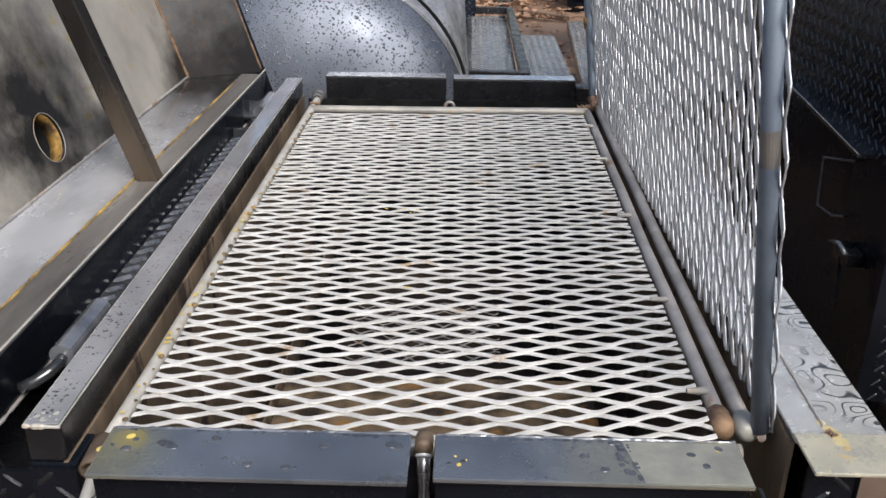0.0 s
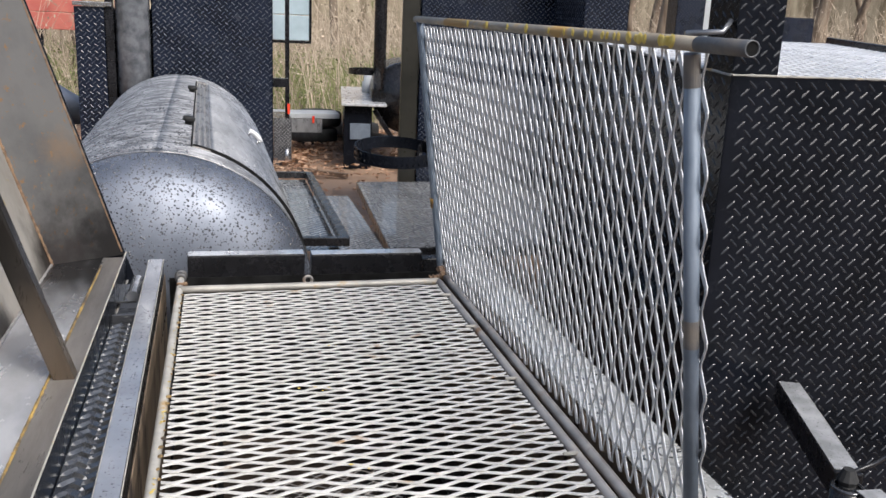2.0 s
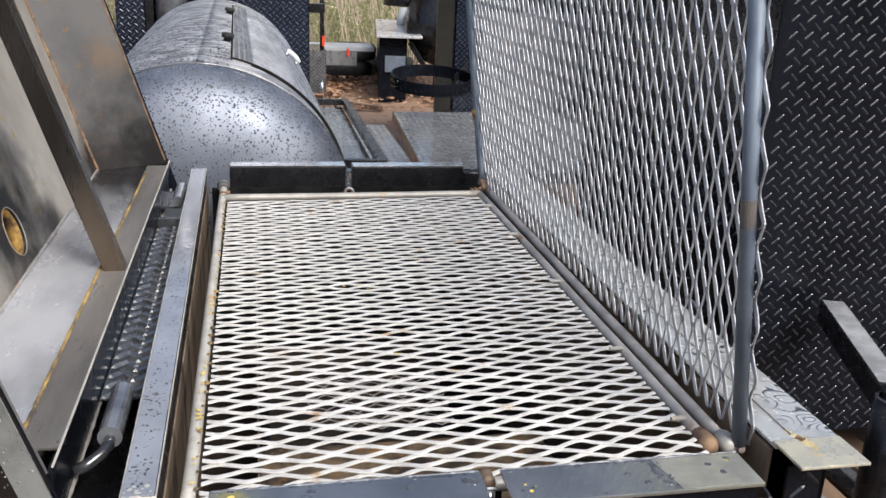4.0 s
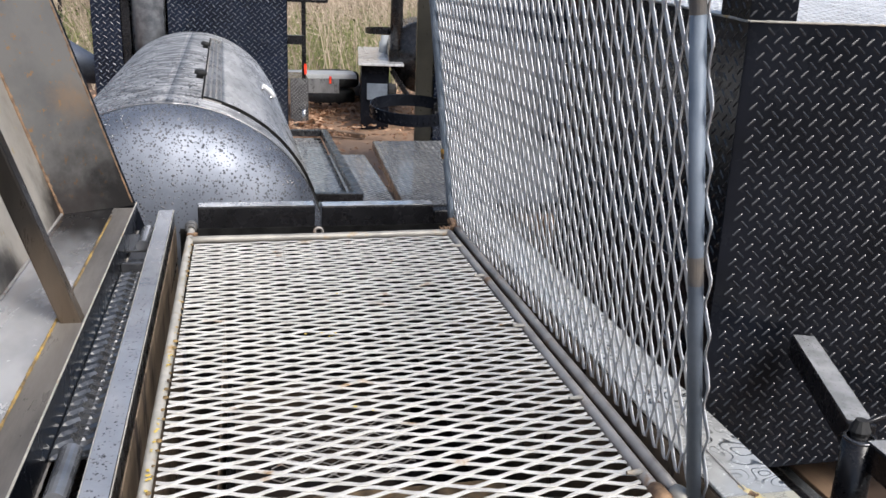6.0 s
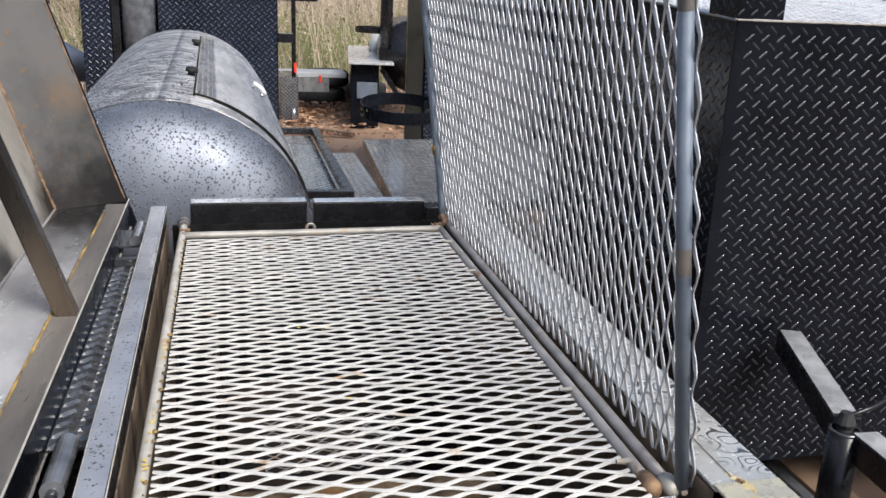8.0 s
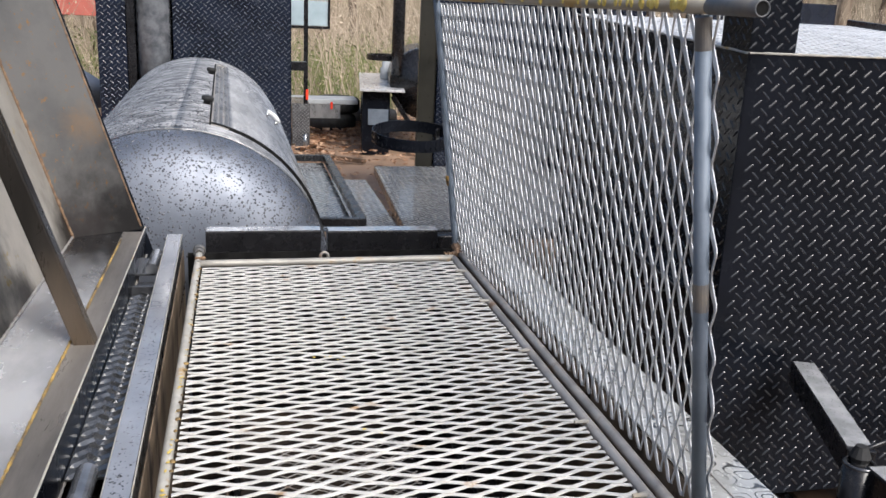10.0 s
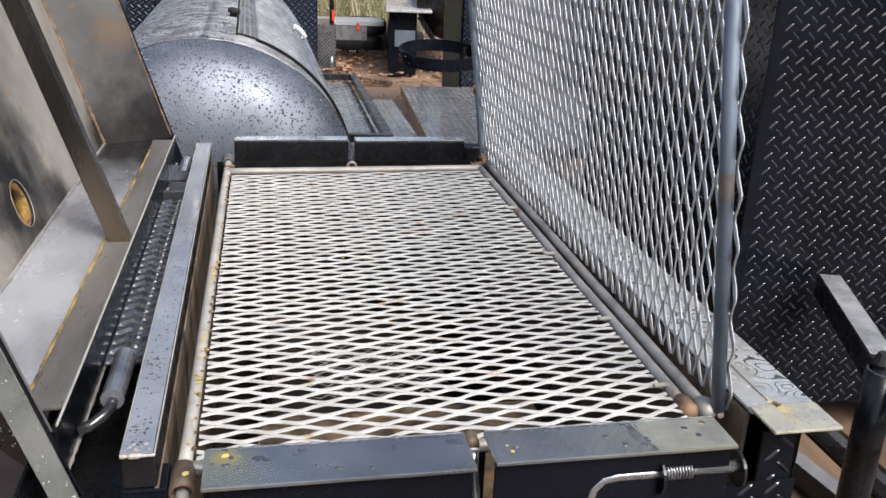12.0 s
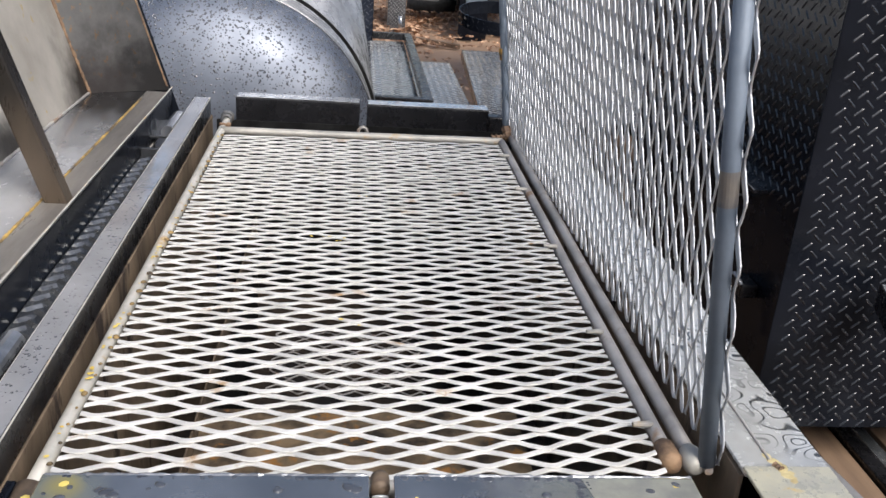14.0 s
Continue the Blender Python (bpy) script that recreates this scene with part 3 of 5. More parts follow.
pool = [(0.094, -0.140, LZ), (0.101, -0.143, LZ), (0.108, -0.147, LZ), (0.152, -0.131, LZ), (0.345, -0.133, LZ), (0.352, -0.137, LZ)]
part("water_pool", blobs(pool, [0.006, 0.008, 0.007, 0.0065, 0.009, 0.008], 0.14), M_BEAD, grill, "small clear pools of rain", smooth=True, kind="stuff")
part("paint_mark", blobs([(0.057, -0.131, LZ), (0.700, -0.131, LZ), (0.690, -0.137, LZ), (0.709, -0.128, LZ), (0.415, -0.152, LZ), (0.419, -0.166, LZ), (0.426, -0.158, LZ)], [0.006, 0.008, 0.005, 0.004, 0.003, 0.004, 0.003], 0.08), M_YELLOW, grill, "yellow paint marks", kind="stuff")
part("front_wall", placed(tread(0.90, 0.49), facing((-0.036, -0.128, 0.45), (1, 0, 0), (0, 0, 1))), M_PLATE, grill, "black diamond tread plate front")
part("right_front_post", placed(tread(0.058, 0.57), facing((0.806, -0.12, 0.45), (1, 0, 0), (0, 0, 1))), M_PLATE, grill)
top = part("right_top_plate", box(0.797, 0.905, -0.095, 1.60, 1.034, 1.040, 0.0015), M_WETTOP, grill, "rain-covered bare steel top plate")
part("end_tab", box(0.795, 0.900, -0.160, -0.088, 1.0405, 1.0455, 0.0015), M_TAB, top, "steel tab with burnt yellow edge")
burn = random.Random(51)
part("burn_mark", blobs([(0.847 - 0.012 * k / 11 + burn.uniform(-0.006, 0.006), -0.116 + 0.055 * k / 11, 1.0453 if k < 6 else 1.0401) for k in range(12)], [burn.uniform(0.003, 0.0085) for _ in range(12)], 0.12), M_HEATSTAIN, top, "yellow heat stain round a weld", kind="stuff")
part("burn_weld", bead((0.838, -0.096, 1.0462), (0.834, -0.086, 1.0458), 0.0038, 52, 0.003), M_RUST, top, "small rusty weld")
drops = random.Random(61)
part("rain_film_drop", blobs([(drops.choice((drops.uniform(0.04, 0.36), drops.uniform(0.40, 0.71))), drops.uniform(-0.185, -0.125), LZ) for _ in range(30)], [drops.choice((0.0015, 0.002, 0.003, 0.004, 0.006)) for _ in range(30)], 0.22), M_BEAD, grill, "rain drops on the lips", smooth=True, kind="stuff")
part("rail_rain_bead", blobs([(drops.uniform(-0.064, -0.045), drops.uniform(-0.11, 1.5), 1.0522) for _ in range(150)], [drops.choice((0.0008, 0.001, 0.0014, 0.002)) for _ in range(150)], 0.4), M_BEAD, grill, "rain drops on the rail", smooth=True, kind="stuff")
part("rail_rain_bead", blobs([(-0.0535 + drops.uniform(-0.012, 0.012), drops.gauss(0.12, 0.035) if k % 2 else drops.gauss(-0.07, 0.02), 1.0522) for k in range(60)], [drops.choice((0.0008, 0.001, 0.0014, 0.0022)) for _ in range(60)], 0.4), M_BEAD, grill, "rain drops gathered on the rail", smooth=True, kind="stuff")
part("ridge", bead((0.836, -0.07, 1.041), (0.838, 0.5, 1.041), 0.0022, 9), M_PIPE_D, top)
part("right_outer_wall", box(0.858, 0.866, -0.12, 1.58, 0.45, 1.033, 0.001), M_PLATE, grill)
part("gutter_plate", placed(tread(0.066, 0.90, pitch=0.036, width=0.012, rise=0.005, length=0.036, margin=0.2), facing((-0.1485, 0.235, 1.0), (1, 0, 0), (0, 1, 0))), M_GUTTER, grill, "wet black diamond plate strip")
part("gutter_divider", box(-0.149, -0.089, 1.140, 1.152, 0.985, 1.018, 0.002), M_WET, grill)
part("gutter_floor", box(-0.20, -0.042, -0.10, 1.53, 0.90, 0.906, 0.001), M_PAINT, grill)
part("left_outer_wall", box(-0.206, -0.2, -0.10, 1.53, 0.45, 0.99, 0.001), M_PAINT, grill)
part("left_front_panel", placed(tread(0.58, 0.518), facing((-0.655, -0.096, 0.45), (1, 0, 0), (0, 0, 1))), M_PLATE, grill, "black diamond tread plate end panel")
for x, y in ((-0.16, -0.06), (0.83, -0.06), (-0.16, 1.5), (0.83, 1.5)):
    part("leg", box(x - 0.025, x + 0.025, y - 0.025, y + 0.025, -0.03, 0.45, 0.003), M_PAINT, grill)
# pivot in the gap of the front lips, and its bolt
piv = part("pivot_socket", sweep(line((0.379, -0.088, 1.026), (0.379, -0.112, 1.026), 4), [0.0105, 0.011, 0.0105, 0.011, 0.010], 18, wob=0.03), M_SOCK, grill, "rusty brown pipe pivot socket", smooth=True)
part("socket_ring", ring((0.379, -0.117, 1.021), (0, -0.6, -0.5), 0.0078, 0.0020), M_DROP, piv, "wet pale washer", smooth=True)
part("pivot_rod", sweep(line((0.379, -0.114, 1.023), (0.381, -0.150, 0.93), 5), [0.008, 0.008, 0.006, 0.0075, 0.006, 0.007], 10), M_GALV, piv, "silver bolt", smooth=True)
# added black plate stands in for the shade seen through the lips' gap
part("gap_shade_plate", box(0.358, 0.400, -0.106, -0.102, 0.80, 1.010, 0.001), M_PLATE, grill)
part("rear_pivot", ring((0.368, 1.546, 0.972), (0, 1, 0), 0.012, 0.005), M_PIPE_D, grill, smooth=True)
# spring latches under the lips
for lx, ln_, sp in ((0.527, 0.211, 0.100), (0.018, 0.118, 0.050)):
    latch = part("latch_pin", sweep([(lx, -0.172, 0.90), (lx, -0.172, 0.965), (lx + 0.005, -0.172, 0.988), (lx + 0.018, -0.172, 1.001), (lx + 0.038, -0.172, 1.004), (lx + 0.07, -0.172, 1.004), (lx + ln_, -0.172, 1.004)], 0.0082, 12), M_GALV, grill, "steel spring latch pin", smooth=True)
    for x in (lx + sp - 0.005, lx + ln_):
        part("latch_ear", sweep([(x, -0.168, 0.998), (x + 0.004, -0.168, 0.998)], 0.026 if lx > 0.3 else 0.016, 24), M_PAINT, latch)
    part("spring", sweep([(lx + sp + 0.042 * i / 90, -0.172 + 0.0115 * math.cos(i * 2 * math.pi / 9), 1.004 + 0.0115 * math.sin(i * 2 * math.pi / 9)) for i in range(91)], 0.0014, 6), M_GALV, latch, smooth=True)
# lid hinges along the left rail
for y0, y1, rod in ((0.065, 0.20, True), (1.25, 1.40, False)):
    hin = part("hinge_barrel", sweep(line((-0.108, y0, 1.028), (-0.108, y1, 1.028), 6), 0.0165, 18), M_HINGE, grill, "wet blue-grey hinge barrel")
    if rod:
        part("hinge_rod", sweep([(-0.108, y0 + 0.01, 1.026), (-0.109, y0 - 0.012, 1.022), (-0.116, y0 - 0.025, 1.018), (-0.132, y0 - 0.036, 1.010), (-0.148, y0 - 0.042, 1.004)], 0.0085, 12), M_GUTTER, hin, smooth=True)
    else:
        part("hinge_leaf", box(-0.150, -0.10, y0, y1, 1.012, 1.018, 0.001), M_WET, hin)

# ---- lid ----
LEAN = Vector((-0.30, 0, 0.954))   # along the open lid's sides
LEN = 0.86
YN, YF = -0.075, 1.533


def lid_pt(y, out, up):
    """A point of the open lid: out from the rim plane, up along it."""
    return Vector((-0.155, y, 1.066)) + LEAN * up + Vector((-1, 0, 0.12)) * out


lid = part("lid", box(-0.158, -0.150, YN, YF, 0.990, 1.066, 0.002), M_PLATE, grill, "open lid of bare steel with a black rim")
part("lid_angle", box(-0.205, -0.150, YN + 0.05, YF - 0.05, 1.066, 1.072, 0.0015), M_ANGLE, lid, "wet grey-brown mill-scale angle iron")
part("weld_line", bead((-0.203, YN + 0.05, 1.0725), (-0.200, YF - 0.14, 1.0725), 0.0028, 5), M_WELDY, lid, "orange-yellow rusty weld line")
part("lid_side", quad_plate([lid_pt(YN + 0.056, 0.05, 0), lid_pt(YF - 0.056, 0.05, 0), lid_pt(1.37, 0.165, 0), lid_pt(0.09, 0.165, 0)]), M_SHELF, lid, "rain-slick bare steel lid side, sky reflection painted pale")
HC = lid_pt(0.608, 0.165, 0.073)
hole_pts = [HC + Vector((0, 1, 0)) * 0.046 * math.cos(a) + LEAN * 0.046 * math.sin(a) for a in [2 * math.pi * i / 28 for i in range(28)]]
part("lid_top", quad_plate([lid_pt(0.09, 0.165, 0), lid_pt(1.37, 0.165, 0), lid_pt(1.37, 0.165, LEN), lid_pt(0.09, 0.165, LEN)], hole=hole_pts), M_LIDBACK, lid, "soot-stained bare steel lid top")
HN = LEAN.cross(Vector((0, 1, 0))).normalized()
HN = HN if HN.x < 0 else -HN
part("vent_rim", ring(HC - HN * 0.002, HN, 0.0462, 0.0008, 32, 8), M_PIPE_D, lid, "pale cut rim of the vent hole", smooth=True)
stub = part("vent_stub", hollow(HC + HN * 0.0045, HC + HN * 0.030, 0.051, 0.046, 28), M_ORANGE, lid, "orange rusty vent pipe stub", smooth=True)
part("vent_bore", hollow(HC + HN * 0.030, HC + HN * 0.22, 0.051, 0.046, 28), M_DARK, stub, "sooty black bore", smooth=True)
# added black disc stands in for the dark at the bore's open end
part("vent_dark_end", sweep([HC + HN * 0.21, HC + HN * 0.22], 0.049, 24), M_DARK, stub)
for yr, yb in ((YF, 1.37), (YN, 0.09)):
    pts = [lid_pt(yr, 0, 0), lid_pt(yr, 0, LEN), lid_pt(yb, 0.165, LEN), lid_pt(yb, 0.165, 0)]
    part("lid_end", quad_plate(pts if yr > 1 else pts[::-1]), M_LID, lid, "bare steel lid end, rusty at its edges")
    off = Vector((0, 0.014 if yr > 1 else -0.014, 0))
    low = LEAN * -0.125
    outer = [pts[0] + off + low, pts[1] + off, pts[2] + off, pts[3] + off + low]
    part("lid_end_skin", quad_plate(outer[::-1] if yr > 1 else outer, 0.003), M_PLATE, lid, "wet black outer face")
fl = Vector((0, -0.020, 0))
part("end_flange", quad_plate([lid_pt(YN, 0.036, LEN) + fl, lid_pt(YN, 0, LEN) + fl, lid_pt(YN, 0, -0.10) + fl, lid_pt(YN, 0.036, -0.10) + fl], 0.003), M_FLANGE, lid, "wet green-grey end flange")
rnd = random.Random(77)
# drops coloured pale for the glints of sky on them
part("rain_bead", blobs([lid_pt(YN + (k * 0.165 if k > 0.23 else 0), k * 0.165, u) + Vector((0, -0.0165 if k > 0.23 else -0.0235, 0)) for k, u in [(rnd.uniform(0.02, 0.95), rnd.uniform(-0.1, 0.3)) for _ in range(170)]], [rnd.choice((0.001, 0.0015, 0.002)) for _ in range(170)], 0.6, lambda p: Vector((-0.7, -0.7, 0.1))), M_DROP, lid, "rain beads", smooth=True, kind="stuff")
part("corner_weld", bead(lid_pt(1.367, 0.162, 0), lid_pt(1.367, 0.162, LEN), 0.0042, 11), M_RUST, lid)
part("edge_rust", bead(lid_pt(YF - 0.004, 0.003, 0.01), lid_pt(YF - 0.004, 0.003, LEN), 0.0024, 17, 0.012), M_RUST, lid, "rust-orange edge of the lid end")
part("rim_edge", sweep(line((-0.1495, YN, 1.0735), (-0.1495, YF, 1.0735), 20, 0.0004), 0.0018, 6), M_LPIPE, lid, "worn bright rim edge")
part("rim_edge", bead((-0.1485, YN, 0.991), (-0.1485, YF, 0.991), 0.0026, 15, 0.012), M_PIPE_D, lid)
part("corner_weld", bead(lid_pt(0.10, 0.162, 0.003), lid_pt(1.36, 0.162, 0.003), 0.0035, 12), M_PIPE_D, lid)
part("brace", bar(lid_pt(0.632, 0.018, -0.01), lid_pt(0.632, 0.018, LEN), 0.038, 0.038, 0.004, up=(0, 1, 0)), M_BRACE, lid, "dark brown square tube brace")
part("rim_top", bar(lid_pt(YN, 0.01, LEN), lid_pt(YF, 0.01, LEN), 0.04, 0.04, 0.003), M_ANGLE, lid)

# ---- inside the firebox ----
tray = thing("charcoal_tray", (0.37, 0.6, 0.47), "rusty charcoal tray with a small expanded grate", "tray")
part("ash_plate", box(0.09, 0.66, -0.08, 0.50, 0.726, 0.730, 0.001), M_ASH, tray, "tan rusty sheet")
part("side_plate", box(0.085, 0.089, -0.08, 1.40, 0.47, 0.76, 0.001), M_FIREBOX, tray)
part("charcoal_grate", placed(expanded(0, 0.31, 0, 7, 0.042, 0.036, w=0.0034, th=0.002, tilt=25, seed=5, bond=0.2), Matrix.Translation((0.19, 0.552, 0.735))), M_PIPE_D, tray, "dark small expanded grate")
for x in (0.10, 0.60):
    part("support", box(x, x + 0.01, -0.07, 1.2, 0.47, 0.726, 0.001), M_DARK, tray)

# ---- flat grate ----
grate = thing("grill_grate", (0.37, 0.7, GZ), "weathered expanded steel grate in rusty pipe frame, lying flat", "grate", "grill grates")
pipe("left_pipe", (0, -0.09, GZ - 0.006), (0, GL + 0.135, GZ), 0.0098, M_LPIPE, grate, "pale steel pipe with yellow paint specks")
pipe("rear_pipe", (0, GL - 0.030, GZ + 0.001), (GW, GL - 0.014, GZ + 0.001), 0.0108, M_PIPE, grate)
pipe("right_pipe", (GW, 0, GZ), (GW, GL - 0.015, GZ), 0.0102, M_PIPE_D, grate)
pipe("front_pipe", (0, -0.075, GZ - 0.004), (GW + 0.01, -0.062, GZ - 0.004), 0.0105, M_PIPE, grate)
sock = part("end_socket", hollow((0, -0.118, GZ - 0.012), (0, -0.072, GZ - 0.005), 0.0168, 0.0125), M_SOCK, grate, "rusty pipe socket with a yellow dot", smooth=True)
part("socket_rod", sweep(line((0.001, -0.205, GZ - 0.055), (0, -0.09, GZ - 0.009), 3), 0.0088, 12), M_LPIPE, sock, smooth=True)
part("paint_dot", blobs([(0.004, -0.100, GZ + 0.0068)], [0.0052], 0.3), M_YELLOW, sock)
part("bearing_ring", ring((0, 1.487, GZ + 0.004), (0, 1, 0), 0.011, 0.005), M_BURNT, grate, smooth=True)
part("bearing_ring", ring((0, 1.512, GZ + 0.006), (0, 1, 0), 0.011, 0.007), M_BURNT, grate, smooth=True)
part("corner_weld", bead((-0.008, GL - 0.004, GZ + 0.010), (0.02, GL + 0.004, GZ + 0.008), 0.006, 21, 0.004), M_RUST, grate)
part("corner_weld", bead((GW - 0.025, GL + 0.004, GZ + 0.008), (GW + 0.01, GL + 0.006, GZ + 0.010), 0.008, 22, 0.004), M_RUST, grate)
part("knuckle", sweep([(GW, -0.030, GZ), (GW, -0.022, GZ), (GW, 0.006, GZ), (GW, 0.014, GZ)], [0.010, 0.0150, 0.0146, 0.012], 18, wob=0.06), M_RUST, grate, "rust-orange pipe coupling", smooth=True)
MESH_L, MESH_S = 0.0789, 0.0367
part("expanded_mesh", placed(expanded(0.008, 0.733, 0, 39, MESH_L, MESH_S, w=0.0089, th=0.0026, tilt=-2, shear=0.03, bond=0.14), Matrix.Translation((-0.0045, -0.083, GZ + 0.004))), M_MESH, grate)
rng = random.Random(7)
for y in (0.045, 0.298, 0.645, 0.98, 1.24):
    tab = part("weld_tab", sweep([(0.708, y - 0.002, GZ + 0.012), (0.722, y, GZ + 0.011), (0.735, y + 0.004, GZ + 0.009)], [0.003, 0.004, 0.005], 8, wob=0.2), M_PIPE, grate)
specks = [(0.0095 + rng.uniform(-0.002, 0.003), -0.07 + MESH_S * k + rng.uniform(-0.006, 0.006), GZ + 0.0045) for k in range(39)]
part("weld_speck", blobs(specks, [rng.uniform(0.002, 0.0055) for _ in specks], 0.8), M_YELLOWWELD, grate, "orange weld specks", kind="stuff")
specks = [(0.004 + rng.uniform(-0.003, 0.003), rng.choice((0.0, 0.14, 0.25, 0.31, 0.43, 0.56, 0.70, 0.9, 1.05, 1.28)) + rng.uniform(-0.03, 0.03), GZ + 0.0086) for k in range(44)]
specks += [(0.20 + rng.uniform(-0.01, 0.14), 0.655 + rng.uniform(-0.012, 0.012), GZ + 0.0075) for k in range(5)] + [(0.35 + rng.uniform(-0.03, 0.03), rng.uniform(0.2, 1.1), GZ + 0.0075) for k in range(5)]
part("paint_speck", blobs(specks, [rng.uniform(0.0012, 0.0036) for _ in specks], 0.2), M_YELLOW, grate, "yellow paint specks", kind="stuff")

# ---- raised grate ----
raised = thing("grill_grate", (0.775, 0.7, GZ), "bright expanded steel grate swung up in its pipe frame", "grate", "grill grates")
UPV = Vector((-0.122, 0, 0.9925))


def up_pt(y, h, out=0.0):
    return Vector((0.7786 - 0.0092 * y, y, GZ)) + UPV * h + Vector((0.9925, 0, 0.122)) * out


pipe("bottom_pipe", up_pt(-0.012, 0, -0.009), up_pt(1.45, 0, 0.008), 0.0102, M_PIPE_D, raised)
part("front_pipe", hollow(up_pt(-0.036, 0.01), up_pt(-0.036, 0.738), 0.0106, 0.008), M_PIPE_B, raised, "blue-grey steel pipe with a burnt weld mark", smooth=True)
part("burnt_band", hollow(up_pt(-0.036, 0.345), up_pt(-0.036, 0.385), 0.01075, 0.0100), M_BURNT, raised, "burnt brown band")
part("burnt_band", hollow(up_pt(-0.036, 0.695), up_pt(-0.036, 0.736), 0.01075, 0.0100), M_BURNT, raised)
part("foot_weld", bead(up_pt(-0.046, 0.006), up_pt(-0.012, 0.002), 0.010, 31, 0.008), M_PIPE_D, raised)
pipe("rear_pipe", up_pt(1.475, 0), up_pt(1.49, 0.755), 0.0098, M_PIPE_B, raised)
part("top_pipe", hollow(up_pt(-0.158, 0.748), up_pt(1.535, 0.758), 0.0094, 0.0078), M_TOPPIPE, raised, "steel pipe with yellow paint marks", smooth=True)
part("pipe_end", hollow(up_pt(-0.166, 0.748), up_pt(-0.052, 0.7487), 0.0097, 0.0080), M_BURNT, raised, "burnt dark pipe end", smooth=True)
# black plug paints the shade inside the open pipe end
part("bore_shade_plug", sweep([up_pt(-0.1648, 0.748), up_pt(-0.155, 0.748)], 0.0082, 16), M_DARK, raised)
marks = [up_pt(y + rng.uniform(-0.006, 0.006), 0.7494 + 0.0059 * y, 0.0) + Vector((-0.0094, 0, 0.0008)) for y in (0.0, 0.008, 0.016, 0.024, 0.032, 0.075, 0.083, 0.091, 0.10, 0.125, 0.15, 0.175, 0.19, 0.215, 0.25, 0.28, 0.33, 0.36, 0.44, 0.55, 0.66, 0.8, 0.95)]
part("paint_mark", blobs(marks, [rng.uniform(0.0055, 0.0095) for _ in marks], 0.3, normal=lambda p: Vector((-1, 0, 0))), M_YELLOW, raised, "yellow paint marks", kind="stuff")
part("corner_weld", bead(up_pt(1.44, 0.0), up_pt(1.475, 0.02), 0.012, 33, 0.006), M_RUST, raised)
part("corner_weld", bead(up_pt(1.478, 0.21, -0.008), up_pt(1.478, 0.24, -0.008), 0.006, 34, 0.006), M_ORANGE, raised)
part("hinge_ball", sweep([up_pt(y, 0.006, -0.012) for y in (-0.040, -0.034, -0.020, -0.008, -0.002)], [0.008, 0.0140, 0.0152, 0.0138, 0.011], 16, wob=0.05), M_LPIPE, raised, "bright hinge ball", smooth=True)
UP_L, UP_S = 0.077, 0.03785
part("expanded_mesh", placed(expanded(0.0, 0.736, 0, 41, UP_L, UP_S, w=0.0070, th=0.0024, tilt=-3, twist=-21, seed=2, bond=0.24), facing(up_pt(-0.047, 0.006, 0.0115), UPV, (-0.0092, 1, 0))), M_MESH2, raised)

# ---- smoker tank behind ----
tank = thing("smoker_tank", (-0.09, 3.4, 0), "dark silver cylindrical smoker tank beaded with rain", "smoker")
TR, TX, TZ, TY0, TY1 = 0.50, -0.09, 0.79, 1.92, 4.95


def tank_shell(r, a0, a1, y0, y1, t=0.008, na=64, ny=2):
    """A rolled sheet round the tank's axis; angles from the top, clockwise as seen from the front."""
    v, f = [], []
    for j in range(ny):
        y = y0 + (y1 - y0) * j / (ny - 1)
        for rr in (r, r - t):
            for i in range(na + 1):
                a = radians(a0 + (a1 - a0) * i / na)
                v.append((TX + rr * math.sin(a), y, TZ + rr * math.cos(a)))
    n = na + 1
    for j in range(ny - 1):
        o, q = j * 2 * n, (j + 1) * 2 * n
        for i in range(na):
            f.append((o + i, o + i + 1, q + i + 1, q + i))
            f.append((o + n + i + 1, o + n + i, q + n + i, q + n + i + 1))
        f.append((o, q, q + n, o + n))
        f.append((o + na, o + n + na, q + n + na, q + na))
    for o in (0, (ny - 1) * 2 * n):
        for i in range(na):
            f.append((o + i, o + n + i, o + n + i + 1, o + i + 1))
    return v, f


HEAD = 0.24


def head_pt(b, a):
    """A dished end: flatter in the middle, tighter at the knuckle."""
    q = TR * math.cos(a) ** 0.78
    return Vector((TX + q * math.sin(b), TY0 - HEAD * math.sin(a) ** 0.78, TZ + q * math.cos(b)))


def tank_head():
    v, f = [], []
    n, m = 96, 18
    for j in range(m):
        a = math.pi / 2 * j / m
        v += [tuple(head_pt(2 * math.pi * i / n, a)) for i in range(n)]
    v.append((TX, TY0 - HEAD, TZ))
    for j in range(m - 1):
        for i in range(n):
            f.append((j * n + i, j * n + (i + 1) % n, (j + 1) * n + (i + 1) % n, (j + 1) * n + i))
    for i in range(n):
        f.append(((m - 1) * n + i, (m - 1) * n + (i + 1) % n, m * n))
    return v, f


def on_tank(a, y, dr=0.0):
    return Vector((TX + (TR + dr) * math.sin(radians(a)), y, TZ + (TR + dr) * math.cos(radians(a))))


part("shell", tank_shell(TR, 0, 360, TY0, TY1, na=120), M_SHELL, tank, "dark tank shell streaked with rain", smooth=True)
part("head", tank_head(), M_TANK, tank, "domed dark silver tank head", smooth=True)
part("rim_band", tank_shell(TR + 0.0015, 0, 360, TY0 - 0.002, TY0 + 0.03, 0.004, na=120), M_DOOR, tank, smooth=True)
part("rim_weld", sweep([on_tank(i * 3, TY0 - 0.004, 0.002) for i in range(121)], [0.0022 + 0.0008 * math.sin(i * 1.7) for i in range(121)], 6), M_DECK, tank)
